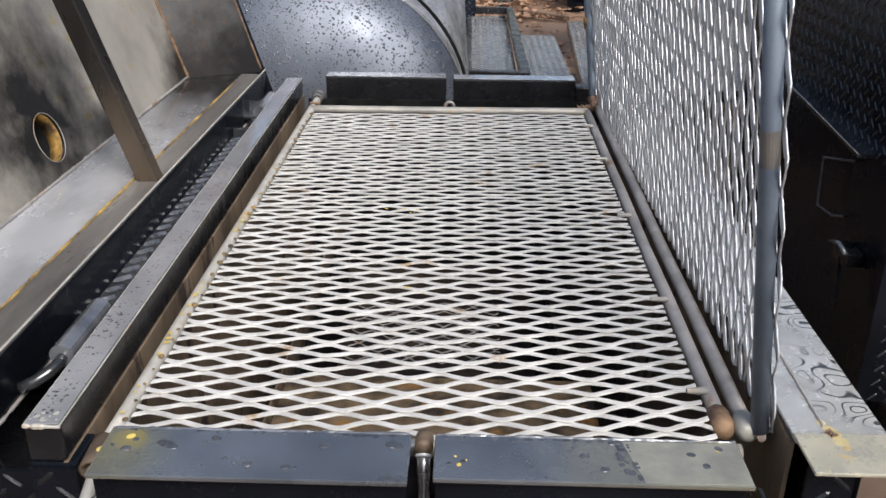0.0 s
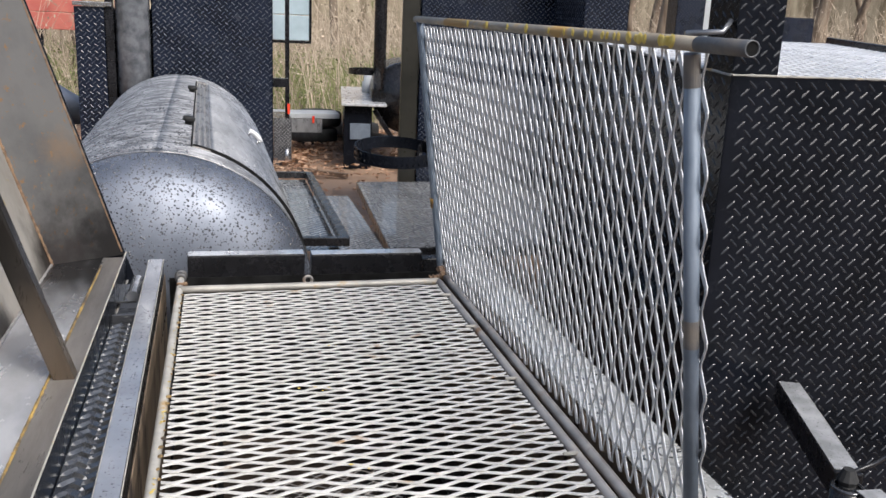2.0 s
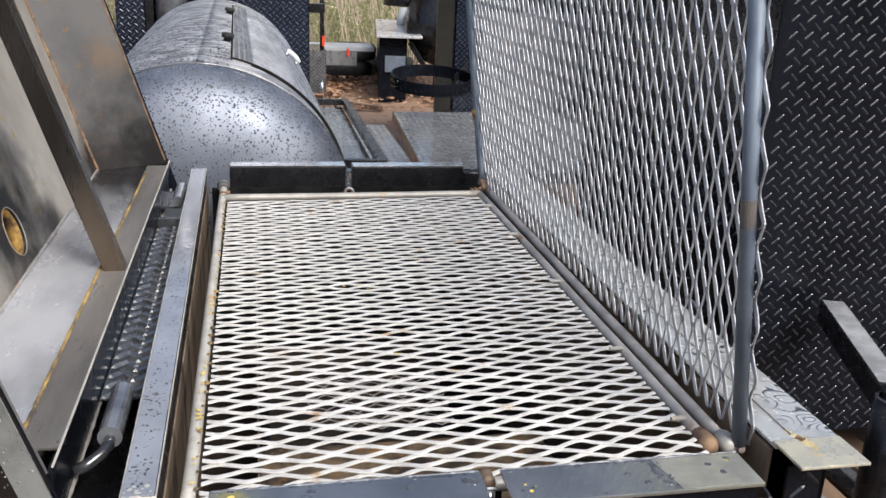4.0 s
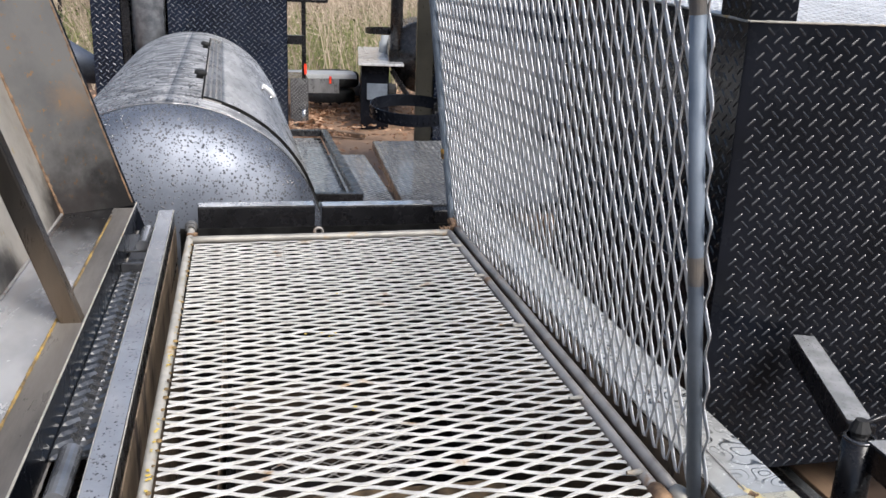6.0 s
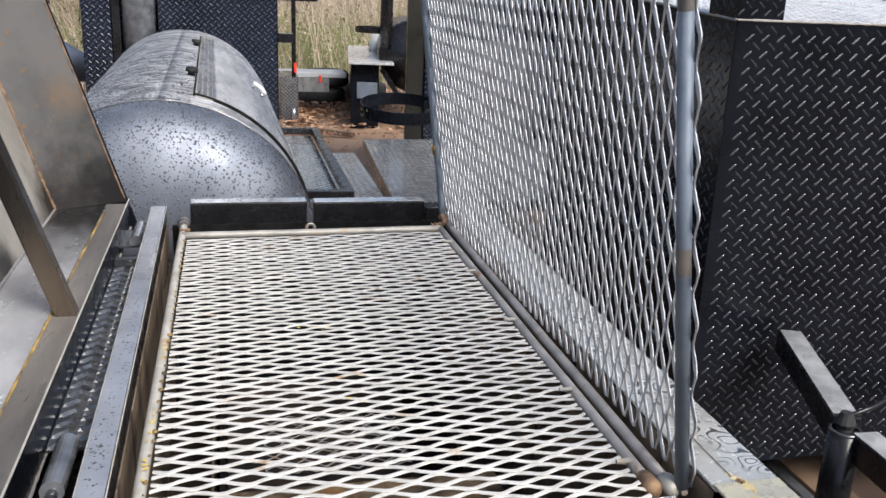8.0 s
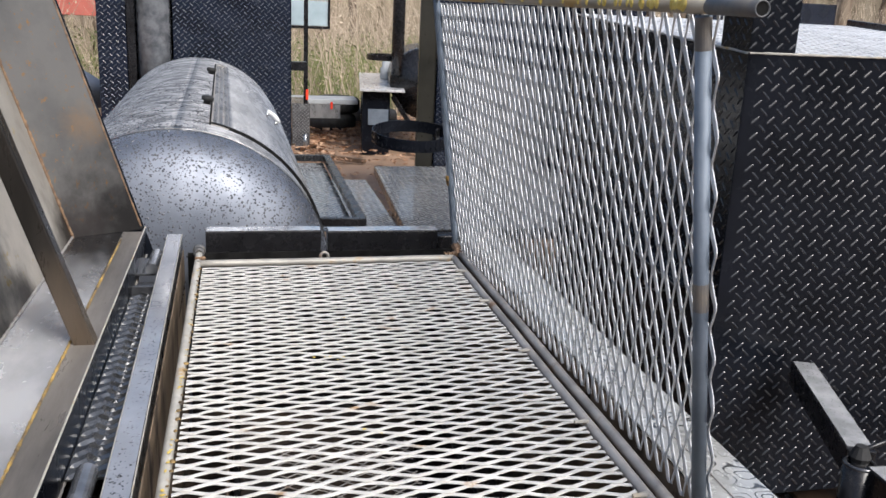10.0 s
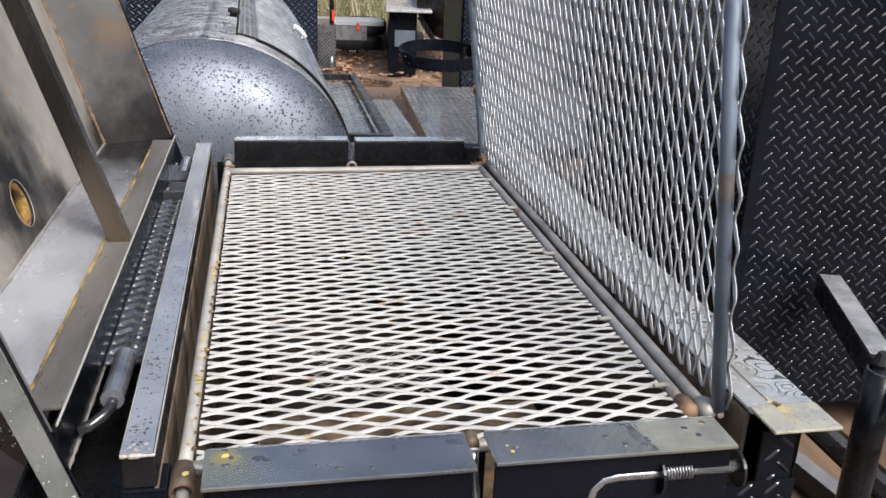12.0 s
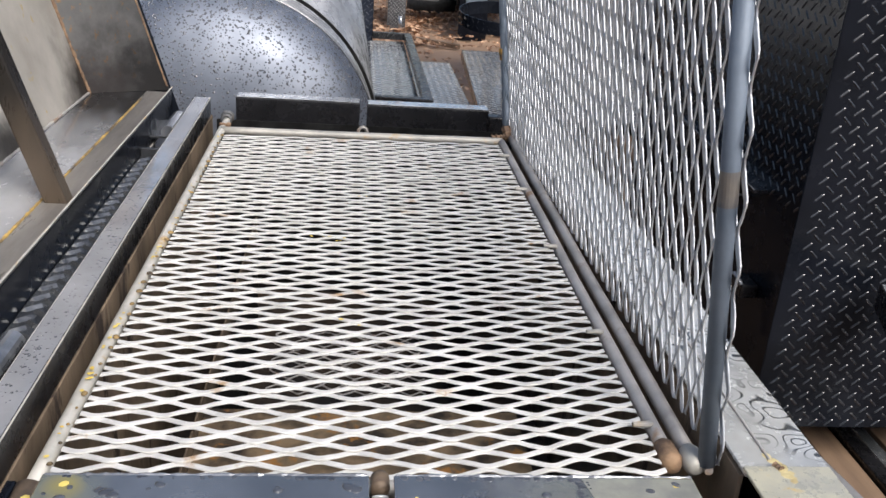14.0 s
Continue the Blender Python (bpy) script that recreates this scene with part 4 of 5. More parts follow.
door = part("door", tank_shell(TR + 0.010, 20, 100, TY0 + 0.20, 4.55, 0.009, na=48), M_DOOR, tank, "curved rain-washed tank door", smooth=True)
# raised black band paints the shade in the gap before the door
part("gap_shade_band", tank_shell(TR + 0.0108, 13, 102, TY0 + 0.191, TY0 + 0.198, 0.012, na=48), M_DARK, tank, "black band painting the shaded gap at the door's edge")
hp = part("hinge_plate", tank_shell(TR + 0.0045, 13, 20, TY0 + 0.19, 4.6, 0.004, na=6), M_PIPE_D, tank, "ribbed hinge plate")
part("plate_rib", joined(*[sweep([on_tank(a0, y, 0.0040), on_tank(a0 + 1.0, y + 0.010, 0.0075), on_tank(a0 + 2.0, y, 0.0040)], [0.0016, 0.0032, 0.0016], 5) for a0 in (13.4, 15.6, 17.8) for y in [TY0 + 0.20 + 0.03 * k + 0.01 * (a0 > 15) for k in range(79)]]), M_DOOR, hp, kind="stuff")
for y in (2.66, 3.95):
    kn = part("door_knob", sweep([on_tank(10.5, y, 0.0), on_tank(10.5, y, 0.012), on_tank(10.5, y, 0.014), on_tank(10.5, y, 0.028), on_tank(10.5, y, 0.032)], [0.014, 0.014, 0.024, 0.024, 0.018], 16), M_RUBBER, tank, "black round knob", smooth=True)
part("hinge_edge", sweep([on_tank(12.7, TY0 + 0.19, 0.001), on_tank(12.7, 4.6, 0.001)], 0.004, 8), M_DARK, tank, smooth=True)
hd = part("door_handle", sweep([on_tank(a, 3.17, 0.036 - 0.0004 * (a - 45) ** 2) for a in (41, 43, 45, 47, 49)], 0.0105, 14), M_HANDLE, tank, "steel door handle coloured white for its shine", smooth=True)
for a in (42, 48):
    part("handle_post", sweep([on_tank(a, 3.17, 0.005), on_tank(a, 3.17, 0.026)], 0.007, 10), M_CHROME, hd, smooth=True)
for y in (2.3, 4.5):
    part("saddle", box(TX - 0.35, TX + 0.35, y - 0.04, y + 0.04, -0.03, 0.46, 0.004), M_PAINT, tank)
rng = random.Random(11)
spots_on = [on_tank(rng.uniform(-75, 12), TY0 + 0.035 + 1.6 * rng.random() ** 2) for _ in range(2600)]
part("rain_bead", blobs(spots_on, [rng.choice((0.0015, 0.002, 0.003, 0.0045)) for _ in spots_on], 0.5, lambda p: Vector((p.x - TX, 0, p.z - TZ))), M_BEAD, tank, "rain beads", smooth=True, kind="stuff")
pts, sizes = [], []
for _ in range(6800):
    b, a = rng.uniform(-1.7, 1.75), math.asin(rng.uniform(0.03, 0.98))
    pts.append(head_pt(b, a))
    sizes.append(rng.choice((0.0012, 0.0015, 0.0018, 0.0022, 0.0028, 0.0036)) * rng.uniform(0.8, 1.2))
part("rain_bead", blobs(pts, sizes, 0.55, lambda p: Vector(((p.x - TX) / TR ** 2, (p.y - TY0) / HEAD ** 2, (p.z - TZ) / TR ** 2))), M_BEAD, tank, "rain beads", smooth=True, kind="stuff")

# the tank is tilted, turned and widened to fit its outline from the camera
FT = Matrix.Translation((TX, TY0, TZ))
tank.matrix_basis = FT @ pose(0, 0, 0, 0.6, 0, 1.0) @ Matrix.Diagonal((1.025, 1, 1.025, 1)) @ FT.inverted() @ tank.matrix_basis

# ---- firewood shelf rail and side deck beside the tank ----
shelf = thing("side_rack", (0.5, 3.8, 0), "black angle iron rack with a wet tread plate floor", "rack")
RA, RB = Vector((0.668, 2.93, 0.735)), Vector((0.668, 4.72, 0.725))
part("long_bar", bar(RA, RB, 0.045, 0.04, 0.003), M_PAINT, shelf)
part("near_bar", bar(RA + Vector((0.02, 0, 0)), (0.40, 2.95, 0.735), 0.04, 0.04, 0.003), M_PAINT, shelf)
part("far_bar", bar(RB + Vector((0.02, 0, 0)), (0.45, 4.73, 0.725), 0.04, 0.04, 0.003), M_PAINT, shelf)
part("floor_plate", placed(tread(0.235, 1.78), facing((0.41, 2.95, 0.69), (1, 0, 0), (0, 1, 0))), M_DECK, shelf)
for y in (2.97, 4.68):
    part("leg", box(0.60, 0.64, y - 0.02, y + 0.02, -0.03, 0.70, 0.003), M_PAINT, shelf)
    part("lower_leg", box(0.42, 0.46, y - 0.02, y + 0.02, -0.03, 0.68, 0.003), M_PAINT, shelf)
deck = thing("side_step", (0.8, 4.6, 0), "wet grey diamond tread plate step", "step")
part("tread_plate", placed(tread(0.285, 1.5), facing((0.715, 3.74, 0.48), (1, 0, 0), (0, 1, 0))), M_DECK, deck)
part("edge", box(0.985, 0.998, 3.75, 5.23, 0.42, 0.474, 0.002), M_PAINT, deck)
for y in (3.85, 5.2):
    part("post", box(0.80, 0.85, y - 0.02, y + 0.02, -0.03, 0.474, 0.003), M_PAINT, deck)

plat = thing("trailer_platform", (1.5, 5, 0), "wet grey diamond tread plate platform over a wheel", "platform")
part("tread_plate", placed(tread(1.5, 2.05), facing((1.04, 3.79, 0.47), (1, 0.02, 0), (0.054, 1, 0))), M_DECK, plat)
part("edge_flange", bar((1.045, 3.80, 0.435), (1.152, 5.84, 0.435), 0.008, 0.06, 0.001), M_PAINT, plat)
part("front_flange", bar((1.04, 3.785, 0.435), (2.52, 3.818, 0.435), 0.008, 0.06, 0.001), M_PAINT, plat)
for x, y in ((1.3, 4.2), (1.4, 5.6)):
    part("post", box(x, x + 0.06, y, y + 0.06, -0.03, 0.464, 0.003), M_PAINT, plat)


# ---- smokers and cabinets in the yard ----
def tread_box(name, label, x0, x1, y0, y1, z0, z1, parent=None, side=True, mat=None):
    """A cabinet clad in tread plate, each face a part."""
    mat = mat or M_PLATE_N
    t = thing(name, ((x0 + x1) / 2, (y0 + y1) / 2, z0), label, "smoker")
    part("front_panel", placed(tread(x1 - x0, z1 - z0), facing((x0, y0, z0), (1, 0, 0), (0, 0, 1))), mat, t)
    part("side_panel", placed(tread(y1 - y0, z1 - z0), facing((x0, y1, z0), (0, -1, 0), (0, 0, 1))), mat, t)
    part("side_panel", placed(tread(y1 - y0, z1 - z0), facing((x1, y0, z0), (0, 1, 0), (0, 0, 1))), mat, t)
    part("body", box(x0 + 0.006, x1 - 0.006, y0 + 0.006, y1, z0, z1 - 0.006, 0.002), M_PAINT, t)
    return t


cab = tread_box("smoker_cabinet", "tall black diamond plate cabinet with a smoke pipe", -0.30, 0.455, 5.02, 5.75, -0.03, 2.5)
part("corner_strip", box(-0.575, -0.525, 5.0, 5.03, -0.03, 2.5, 0.003), M_PAINT, cab, "black steel corner strip")
part("smoke_pipe", sweep(line((-0.415, 5.05, 1.10), (-0.415, 5.05, 2.6), 4), 0.105, 28), M_HINGE, cab, "dark steel smoke pipe", smooth=True)
part("left_panel", placed(tread(0.175, 1.76), facing((-0.755, 5.0, -0.03), (1, 0, 0), (0, 0, 1))), M_PLATE_N, cab)
part("left_body", box(-0.75, -0.31, 5.17, 5.75, -0.03, 1.73, 0.002), M_PAINT, cab)
part("latch_arm", box(0.455, 0.56, 5.05, 5.09, 1.26, 1.32, 0.003), M_PAINT, cab)
part("cap_rail", box(-0.76, -0.53, 4.98, 5.03, 1.735, 1.76, 0.002), M_CHROME, cab)

tow = tread_box("smoker_cabinet", "black diamond plate cabinet beside a brown panel", 1.64, 2.95, 5.9, 6.6, -0.03, 2.6)
part("brown_panel", box(1.50, 1.636, 5.92, 5.96, -0.03, 2.6, 0.003), M_BROWNPANEL, tow, "olive brown sheet panel")
# pale panels added to paint sky glare, outlined to fit the camera's view
part("glare_panel", placed(tread(1.00, 0.46, t=0.003), facing((1.86, 5.885, 0.795), (1, 0, 0), (0, 0, 1))), M_DECKV, tow, "pale tread panel painting sky glare on the cabinet")
part("glare_panel", quad_plate([(1.86, 5.885, 0.30), (2.46, 5.885, 0.40), (2.88, 5.885, 0.79), (1.86, 5.885, 0.79)], 0.003), M_DECKV, tow, "pale lower panel painting the glare's slanted end")
hoop = part("tank_hoop", hollow((1.32, 5.16, 0.772), (1.32, 5.15, 0.857), 0.29, 0.284, 56), M_PLATE, tow, "black tread plate hoop for a gas bottle")
lug = []
for i in range(44):
    a = 2 * math.pi * i / 44
    for z in (0.80, 0.84):
        c, s_ = math.cos(a), math.sin(a)
        o = Vector((1.32 + 0.291 * c, 5.155 + 0.291 * s_, z - 0.005 + 0.0307 * s_))
        tv = Vector((-s_, c, 0)) * 0.010 + Vector((0, 0, 0.012 if (i + (z > 0.82)) % 2 else -0.012))
        lug.append(sweep([o - tv, o, o + tv], [0.001, 0.006, 0.001], 5))
part("hoop_lug", joined(*lug), M_PLATE, hoop, kind="stuff")
part("hoop_arm", bar((1.49, 5.15, 0.82), (1.75, 5.9, 0.82), 0.012, 0.08, 0.002), M_PAINT, tow)
tread_box("smoker_cabinet", "tall black diamond plate cabinet behind the raised grate", 2.70, 3.05, 5.2, 5.8, -0.03, 2.6)
edge_cab = tread_box("smoker_cabinet", "dark blue-black tread plate cabinet at the wood's edge", 5.45, 5.82, 9.0, 9.25, -0.03, 2.6)
part("pale_strip", box(5.825, 5.93, 9.02, 9.2, -0.03, 2.6, 0.003), M_GREYPAINT, edge_cab, "pale grey corrugated strip")
tread_box("smoker_cabinet", "dark blue-black tread plate cabinet at the wood's edge", 6.7, 7.35, 9.0, 9.8, -0.03, 1.95)

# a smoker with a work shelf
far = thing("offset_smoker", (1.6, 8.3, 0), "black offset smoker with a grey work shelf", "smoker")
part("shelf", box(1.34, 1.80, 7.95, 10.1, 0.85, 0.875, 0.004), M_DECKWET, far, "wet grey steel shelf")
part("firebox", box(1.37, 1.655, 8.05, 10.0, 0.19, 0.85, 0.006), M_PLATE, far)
# blue-grey colour stands in for sky reflected in the door
part("firebox_door", box(1.43, 1.64, 8.03, 8.045, 0.50, 0.665, 0.004), M_PIPE_B, far, "firebox door painted blue-grey for its sky reflection")
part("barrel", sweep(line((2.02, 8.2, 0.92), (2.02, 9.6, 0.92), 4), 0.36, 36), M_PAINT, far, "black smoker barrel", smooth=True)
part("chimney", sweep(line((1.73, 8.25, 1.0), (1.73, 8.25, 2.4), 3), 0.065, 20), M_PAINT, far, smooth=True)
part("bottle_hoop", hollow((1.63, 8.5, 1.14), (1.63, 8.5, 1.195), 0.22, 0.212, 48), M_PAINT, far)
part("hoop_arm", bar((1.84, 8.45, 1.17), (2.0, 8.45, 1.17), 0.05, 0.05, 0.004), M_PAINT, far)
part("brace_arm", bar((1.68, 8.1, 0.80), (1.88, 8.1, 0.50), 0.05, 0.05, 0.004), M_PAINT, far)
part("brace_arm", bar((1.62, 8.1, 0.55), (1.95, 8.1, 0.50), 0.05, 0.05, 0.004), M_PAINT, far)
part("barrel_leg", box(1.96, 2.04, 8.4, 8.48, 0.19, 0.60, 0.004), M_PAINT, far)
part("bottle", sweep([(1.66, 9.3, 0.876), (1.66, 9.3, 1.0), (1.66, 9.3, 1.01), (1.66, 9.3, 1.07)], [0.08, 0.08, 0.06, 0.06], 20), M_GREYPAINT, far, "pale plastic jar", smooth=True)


# enlarged about the camera's viewpoint to fit the view, turned a little
VIEWPOINT = Matrix.Translation((0.12, -1.06, 1.75))
far.matrix_basis = VIEWPOINT @ Matrix.Scale(1.14, 4) @ VIEWPOINT.inverted() @ far.matrix_basis @ pose(0, 0, 0, 0, 0, -7)


def tyre(at, r=0.33, w=0.22, lying=True):
    ax = Vector((0, 0, 1)) if lying else Vector((1, 0, 0))
    t = thing("tyre", at, "worn black rubber tyre lying on the ground", "tyre", "old tyres")
    c = Vector(at)
    m = frame_along(c, c + ax)
    prof = [(r * 0.58, 0.02), (r * 0.70, 0.0), (r * 0.92, 0.015), (r, 0.05), (r, w - 0.05), (r * 0.92, w - 0.015), (r * 0.70, w), (r * 0.58, w - 0.02)]
    v, f = [], []
    n = 36
    for i in range(n):
        a = 2 * math.pi * i / n
        v += [tuple(m @ Vector((p * math.cos(a), p * math.sin(a), z))) for p, z in prof]
    for i in range(n):
        for k in range(8):
            f.append((i * 8 + k, ((i + 1) % n) * 8 + k, ((i + 1) % n) * 8 + (k + 1) % 8, i * 8 + (k + 1) % 8))
    part("rubber", (v, f), M_RUBBER, t, smooth=True)
    return t


tyre((1.36, 11.4, -0.01))
tyre((1.42, 11.45, 0.215))
tyre((2.05, 12.0, -0.01))

# low trailer with marker lights, and its tread plate tool box
trail = thing("flatbed_trailer", (0.9, 10.2, 0), "low grey flatbed trailer with red marker lights", "trailer")
part("fender", box(0.66, 1.58, 10.30, 10.75, 0.45, 0.51, 0.006), M_GREYPAINT, trail, "pale grey fender")
part("side_skirt", box(0.93, 1.36, 10.31, 10.33, 0.27, 0.445, 0.003), M_DECKV, trail)
part("tool_box", placed(tread(0.21, 0.56), facing((0.71, 9.6, -0.03), (1, 0, 0), (0, 0, 1))), M_DECK, trail)
part("tool_box_body", box(0.71, 0.92, 9.606, 10.29, -0.03, 0.53, 0.003), M_DECK, trail)
part("marker_light", box(1.23, 1.26, 10.295, 10.309, 0.39, 0.48, 0.003), M_REDLENS, trail, "red marker light")
part("marker_light", box(0.87, 0.90, 9.57, 9.595, 0.58, 0.70, 0.003), M_REDLENS, trail, "red marker light")
part("post", box(0.845, 0.895, 9.6, 9.63, 0.53, 2.3, 0.003), M_PAINT, trail)
part("jack_foot", sweep(line((0.86, 9.5, -0.03), (0.86, 9.5, 0.18), 2), 0.025, 12), M_GALV, trail, smooth=True)
sign = thing("sheet_panel", (0.95, 10.1, 1.25), "pale blue-grey ribbed sheet panel in a dark frame", "panel")
for k in range(4):
    part("sheet_rib", box(0.72, 1.165, 10.05, 10.07, 1.415 + k * 0.30, 1.415 + k * 0.30 + 0.292, 0.008), M_GREYBLUE, sign)
part("frame_bar", box(1.165, 1.19, 10.035, 10.08, 1.38, 2.6, 0.003), M_PAINT, sign)
part("frame_bar", box(0.69, 1.165, 10.035, 10.08, 1.38, 1.413, 0.003), M_PAINT, sign)

# things past the lid: a red sheet roof on posts and a grey trailer nose
shed = thing("red_shed", (-3, 14.2, 0), "faded red ribbed sheet shed roof on thin posts", "shed")
for k in range(5):
    part("roof_sheet", box(-5.2, -1.95, 14.0 + 0.004 * k, 14.03 + 0.004 * k, 1.32 + k * 0.26, 1.32 + k * 0.26 + 0.254, 0.01), M_RED, shed)
for x in (-5.1, -2.58):
    part("post", box(x, x + 0.05, 14.04, 14.09, -0.03, 1.4, 0.003), M_PAINT, shed)
nose = thing("trailer_nose", (-1.1, 6.4, 0), "grey rounded trailer nose cover", "trailer")
part("cover", sweep([(-1.9, 6.2, 0.80), (-1.5, 6.2, 0.99), (-1.15, 6.2, 1.02), (-0.85, 6.2, 0.92)], [0.18, 0.19, 0.17, 0.08], 24), M_TANK, nose, smooth=True)
part("frame", box(-1.9, -0.8, 6.1, 6.3, 0.55, 0.70, 0.01), M_PAINT, nose)
part("leg", box(-1.5, -1.44, 6.15, 6.25, -0.03, 0.55, 0.004), M_PAINT, nose)

# ---- box smoker beside ----
boxs = thing("box_smoker", (2.3, 2.2, 0), "black diamond plate box smoker on a trailer, wet on top", "smoker")
BX, BY, BT = 1.554, 1.277, 1.637
BW, BD, RISE = 1.38, 1.45, 0.065   # width and depth of the box, slope of its top
part("front_wall", placed(tread(BW, 1.442, pitch=0.0505, pitch_y=0.0475, length=0.036, width=0.0074, margin=0.3, start=(0.0475, 0.0145)), facing((BX, BY, 0.195), (1, 0, 0), (0, 0, 1))), M_PLATE, boxs)
part("side_wall", placed(tread(BD, 0.772, pitch=0.0505, pitch_y=0.0475, length=0.036, width=0.0074, margin=0.3), facing((BX, BY + BD, 0.862), (0, -1, 0), (0, 0, 1))), M_PLATE, boxs)
part("lower_side", box(BX + 0.004, BX + 0.012, BY + 0.002, BY + BD, 0.195, 0.862, 0.001), M_PLATE, boxs, "smooth black lower door side")
part("ledge", bar((BX - 0.021, BY + 0.19, 0.872), (BX - 0.021, BY + 0.87, 0.928), 0.048, 0.014, 0.003), M_WET, boxs, "wet black ledge")
part("grip", sweep([(BX + 0.002, BY + 0.31, 0.820), (BX - 0.030, BY + 0.32, 0.820), (BX - 0.037, BY + 0.44, 0.790), (BX - 0.037, BY + 0.42, 0.640), (BX - 0.030, BY + 0.32, 0.645), (BX + 0.002, BY + 0.31, 0.645)], 0.0038, 8), M_BURNT, boxs, "thin black grip")
dl = part("door_latch", box(BX - 0.05, BX + 0.003, BY + 0.13, BY + 0.23, 0.555, 0.60, 0.006), M_PAINT, boxs, "black door latch")
part("latch_lever", bar((BX - 0.048, BY + 0.17, 0.575), (BX - 0.050, BY + 0.135, 0.43), 0.008, 0.016, 0.002), M_PLATE, dl)
part("latch_hook", sweep([(BX - 0.052, BY + 0.13, 0.60), (BX - 0.058, BY + 0.17, 0.618), (BX - 0.058, BY + 0.23, 0.600)], 0.007, 10), M_HINGE, dl, "wet bright hook", smooth=True)
part("top_plate", placed(tread(BW, BD, pitch=0.0505, pitch_y=0.0475, length=0.036, width=0.0074), facing((BX, BY, BT), (1, 0, 0), (0, 1, RISE))), M_DECKWET, boxs, "rain-wet tread plate top painted pale for sky sheen, sloping up")
part("gable", quad_plate([(BX, BY, BT - 0.004), (BX, BY + BD, BT - 0.004), (BX, BY + BD, BT + BD * RISE - 0.004)], 0.005), M_PLATE, boxs)
part("side_rim", bar((BX + BW, BY + 0.005, BT + 0.010), (BX + BW, BY + BD, BT + BD * RISE + 0.010), 0.030, 0.034, 0.003), M_PAINT, boxs)
# pale strip paints the shine along the rim
part("rim_shine", bar((BX + BW, BY + 0.005, BT + 0.0282), (BX + BW, BY + BD, BT + BD * RISE + 0.0282), 0.020, 0.002, 0.0005), M_SKYSHEEN, boxs, "wet pale strip painting the rim's shine")
part("edge_weld", bead((BX, BY - 0.001, BT), (BX + BW, BY - 0.001, BT), 0.004, 41, 0.02), M_PIPE, boxs)
part("edge_weld", bead((BX - 0.001, BY, BT), (BX - 0.001, BY + BD, BT + BD * RISE), 0.004, 42, 0.02), M_PIPE, boxs)
part("corner_weld", bead((BX - 0.001, BY - 0.001, 0.2), (BX - 0.001, BY - 0.001, BT), 0.003, 43, 0.02), M_PLATE, boxs)
part("body", box(BX + 0.014, BX + BW, BY + 0.008, BY + BD, 0.20, BT - 0.007, 0.002), M_PAINT, boxs)
duct = part("duct", box(BX + 0.006, BX + 0.145, BY + 0.008, BY + 0.16, BT + 0.001, 2.6, 0.003), M_PLATE, boxs, "square tread plate duct")
part("duct_face", placed(tread(0.150, 0.95, t=0.003, margin=0.3), facing((BX, BY + 0.003, BT + 0.003), (1, 0, 0), (0, 0, 1))), M_PLATE, duct)
part("duct_face", placed(tread(0.164, 0.95, t=0.003), facing((BX + 0.002, BY + 0.166, BT + 0.003), (0, -1, 0), (0, 0, 1))), M_PLATE, duct)
part("duct_handle", sweep([(BX - 0.002, BY + 0.03, 1.79), (BX - 0.03, BY + 0.03, 1.755), (BX - 0.145, BY + 0.03, 1.748)], 0.009, 8), M_HINGE, duct, "wet dark steel handle", smooth=True)
for x, y in ((1.75, 1.5), (2.8, 1.5), (1.75, 2.55), (2.8, 2.55)):
    part("leg", box(x, x + 0.08, y, y + 0.08, -0.09, 0.20, 0.003), M_PAINT, boxs)

# the box is tilted slightly to fit its corner edge from the camera
FB = Matrix.Translation((BX, BY, BT))
boxs.matrix_basis = FB @ pose(0, 0, 0, -0.4, 0, 0) @ FB.inverted() @ boxs.matrix_basis

# ---- tongue and jack of the box smoker's trailer ----
tongue = thing("trailer_tongue", (1.6, 0.7, 0), "wet black square tube trailer tongue with a jack", "trailer")
part("stub_tube", bar((1.846, 1.21, 0.659), (1.640, 0.655, 0.661), 0.074, 0.074, 0.005), M_PAINT, tongue, "wet black square tube")
part("stub_tube", bar((1.628, 0.575, 0.662), (1.604, 0.20, 0.662), 0.074, 0.074, 0.005), M_PAINT, tongue, "wet black square tube")
part("sheen_strip", bar((1.844, 1.205, 0.6968), (1.644, 0.668, 0.6988), 0.064, 0.0016, 0.0004), M_BEAMSHEEN, tongue, "wet pale strip painting the sky's reflection")
part("sheen_strip", bar((1.627, 0.570, 0.6998), (1.604, 0.205, 0.6998), 0.064, 0.0016, 0.0004), M_BEAMSHEEN, tongue, "wet pale strip painting the sky's reflection")
jk = part("jack_tube", sweep(line((1.594, 0.600, 0.02), (1.594, 0.600, 0.690), 3), 0.040, 28), M_PAINT, tongue, "black round jack tube", smooth=True)
part("jack_collar", ring((1.594, 0.600, 0.692), (0, 0, 1), 0.035, 0.006), M_WET, jk, smooth=True)
part("jack_screw", sweep(line((1.600, 0.612, 0.68), (1.600, 0.612, 0.735), 4), [0.024, 0.02, 0.026, 0.02, 0.014], 12), M_RUBBER, jk)
part("crank", sweep([(1.600, 0.612, 0.722), (1.70, 0.640, 0.728), (1.86, 0.690, 0.765)], 0.006, 10), M_PAINT, jk, "black crank arm", smooth=True)
part("jack_foot", box(1.52, 1.67, 0.525, 0.675, -0.03, 0.02, 0.004), M_PAINT, jk)
part("main_rail", bar((2.75, 1.24, 0.33), (1.62, 0.10, 0.33), 0.085, 0.085, 0.005), M_WET, tongue, "wet black main rail")
part("coupler_post", box(1.63, 1.70, 0.11, 0.18, -0.03, 0.30, 0.004), M_PAINT, tongue)


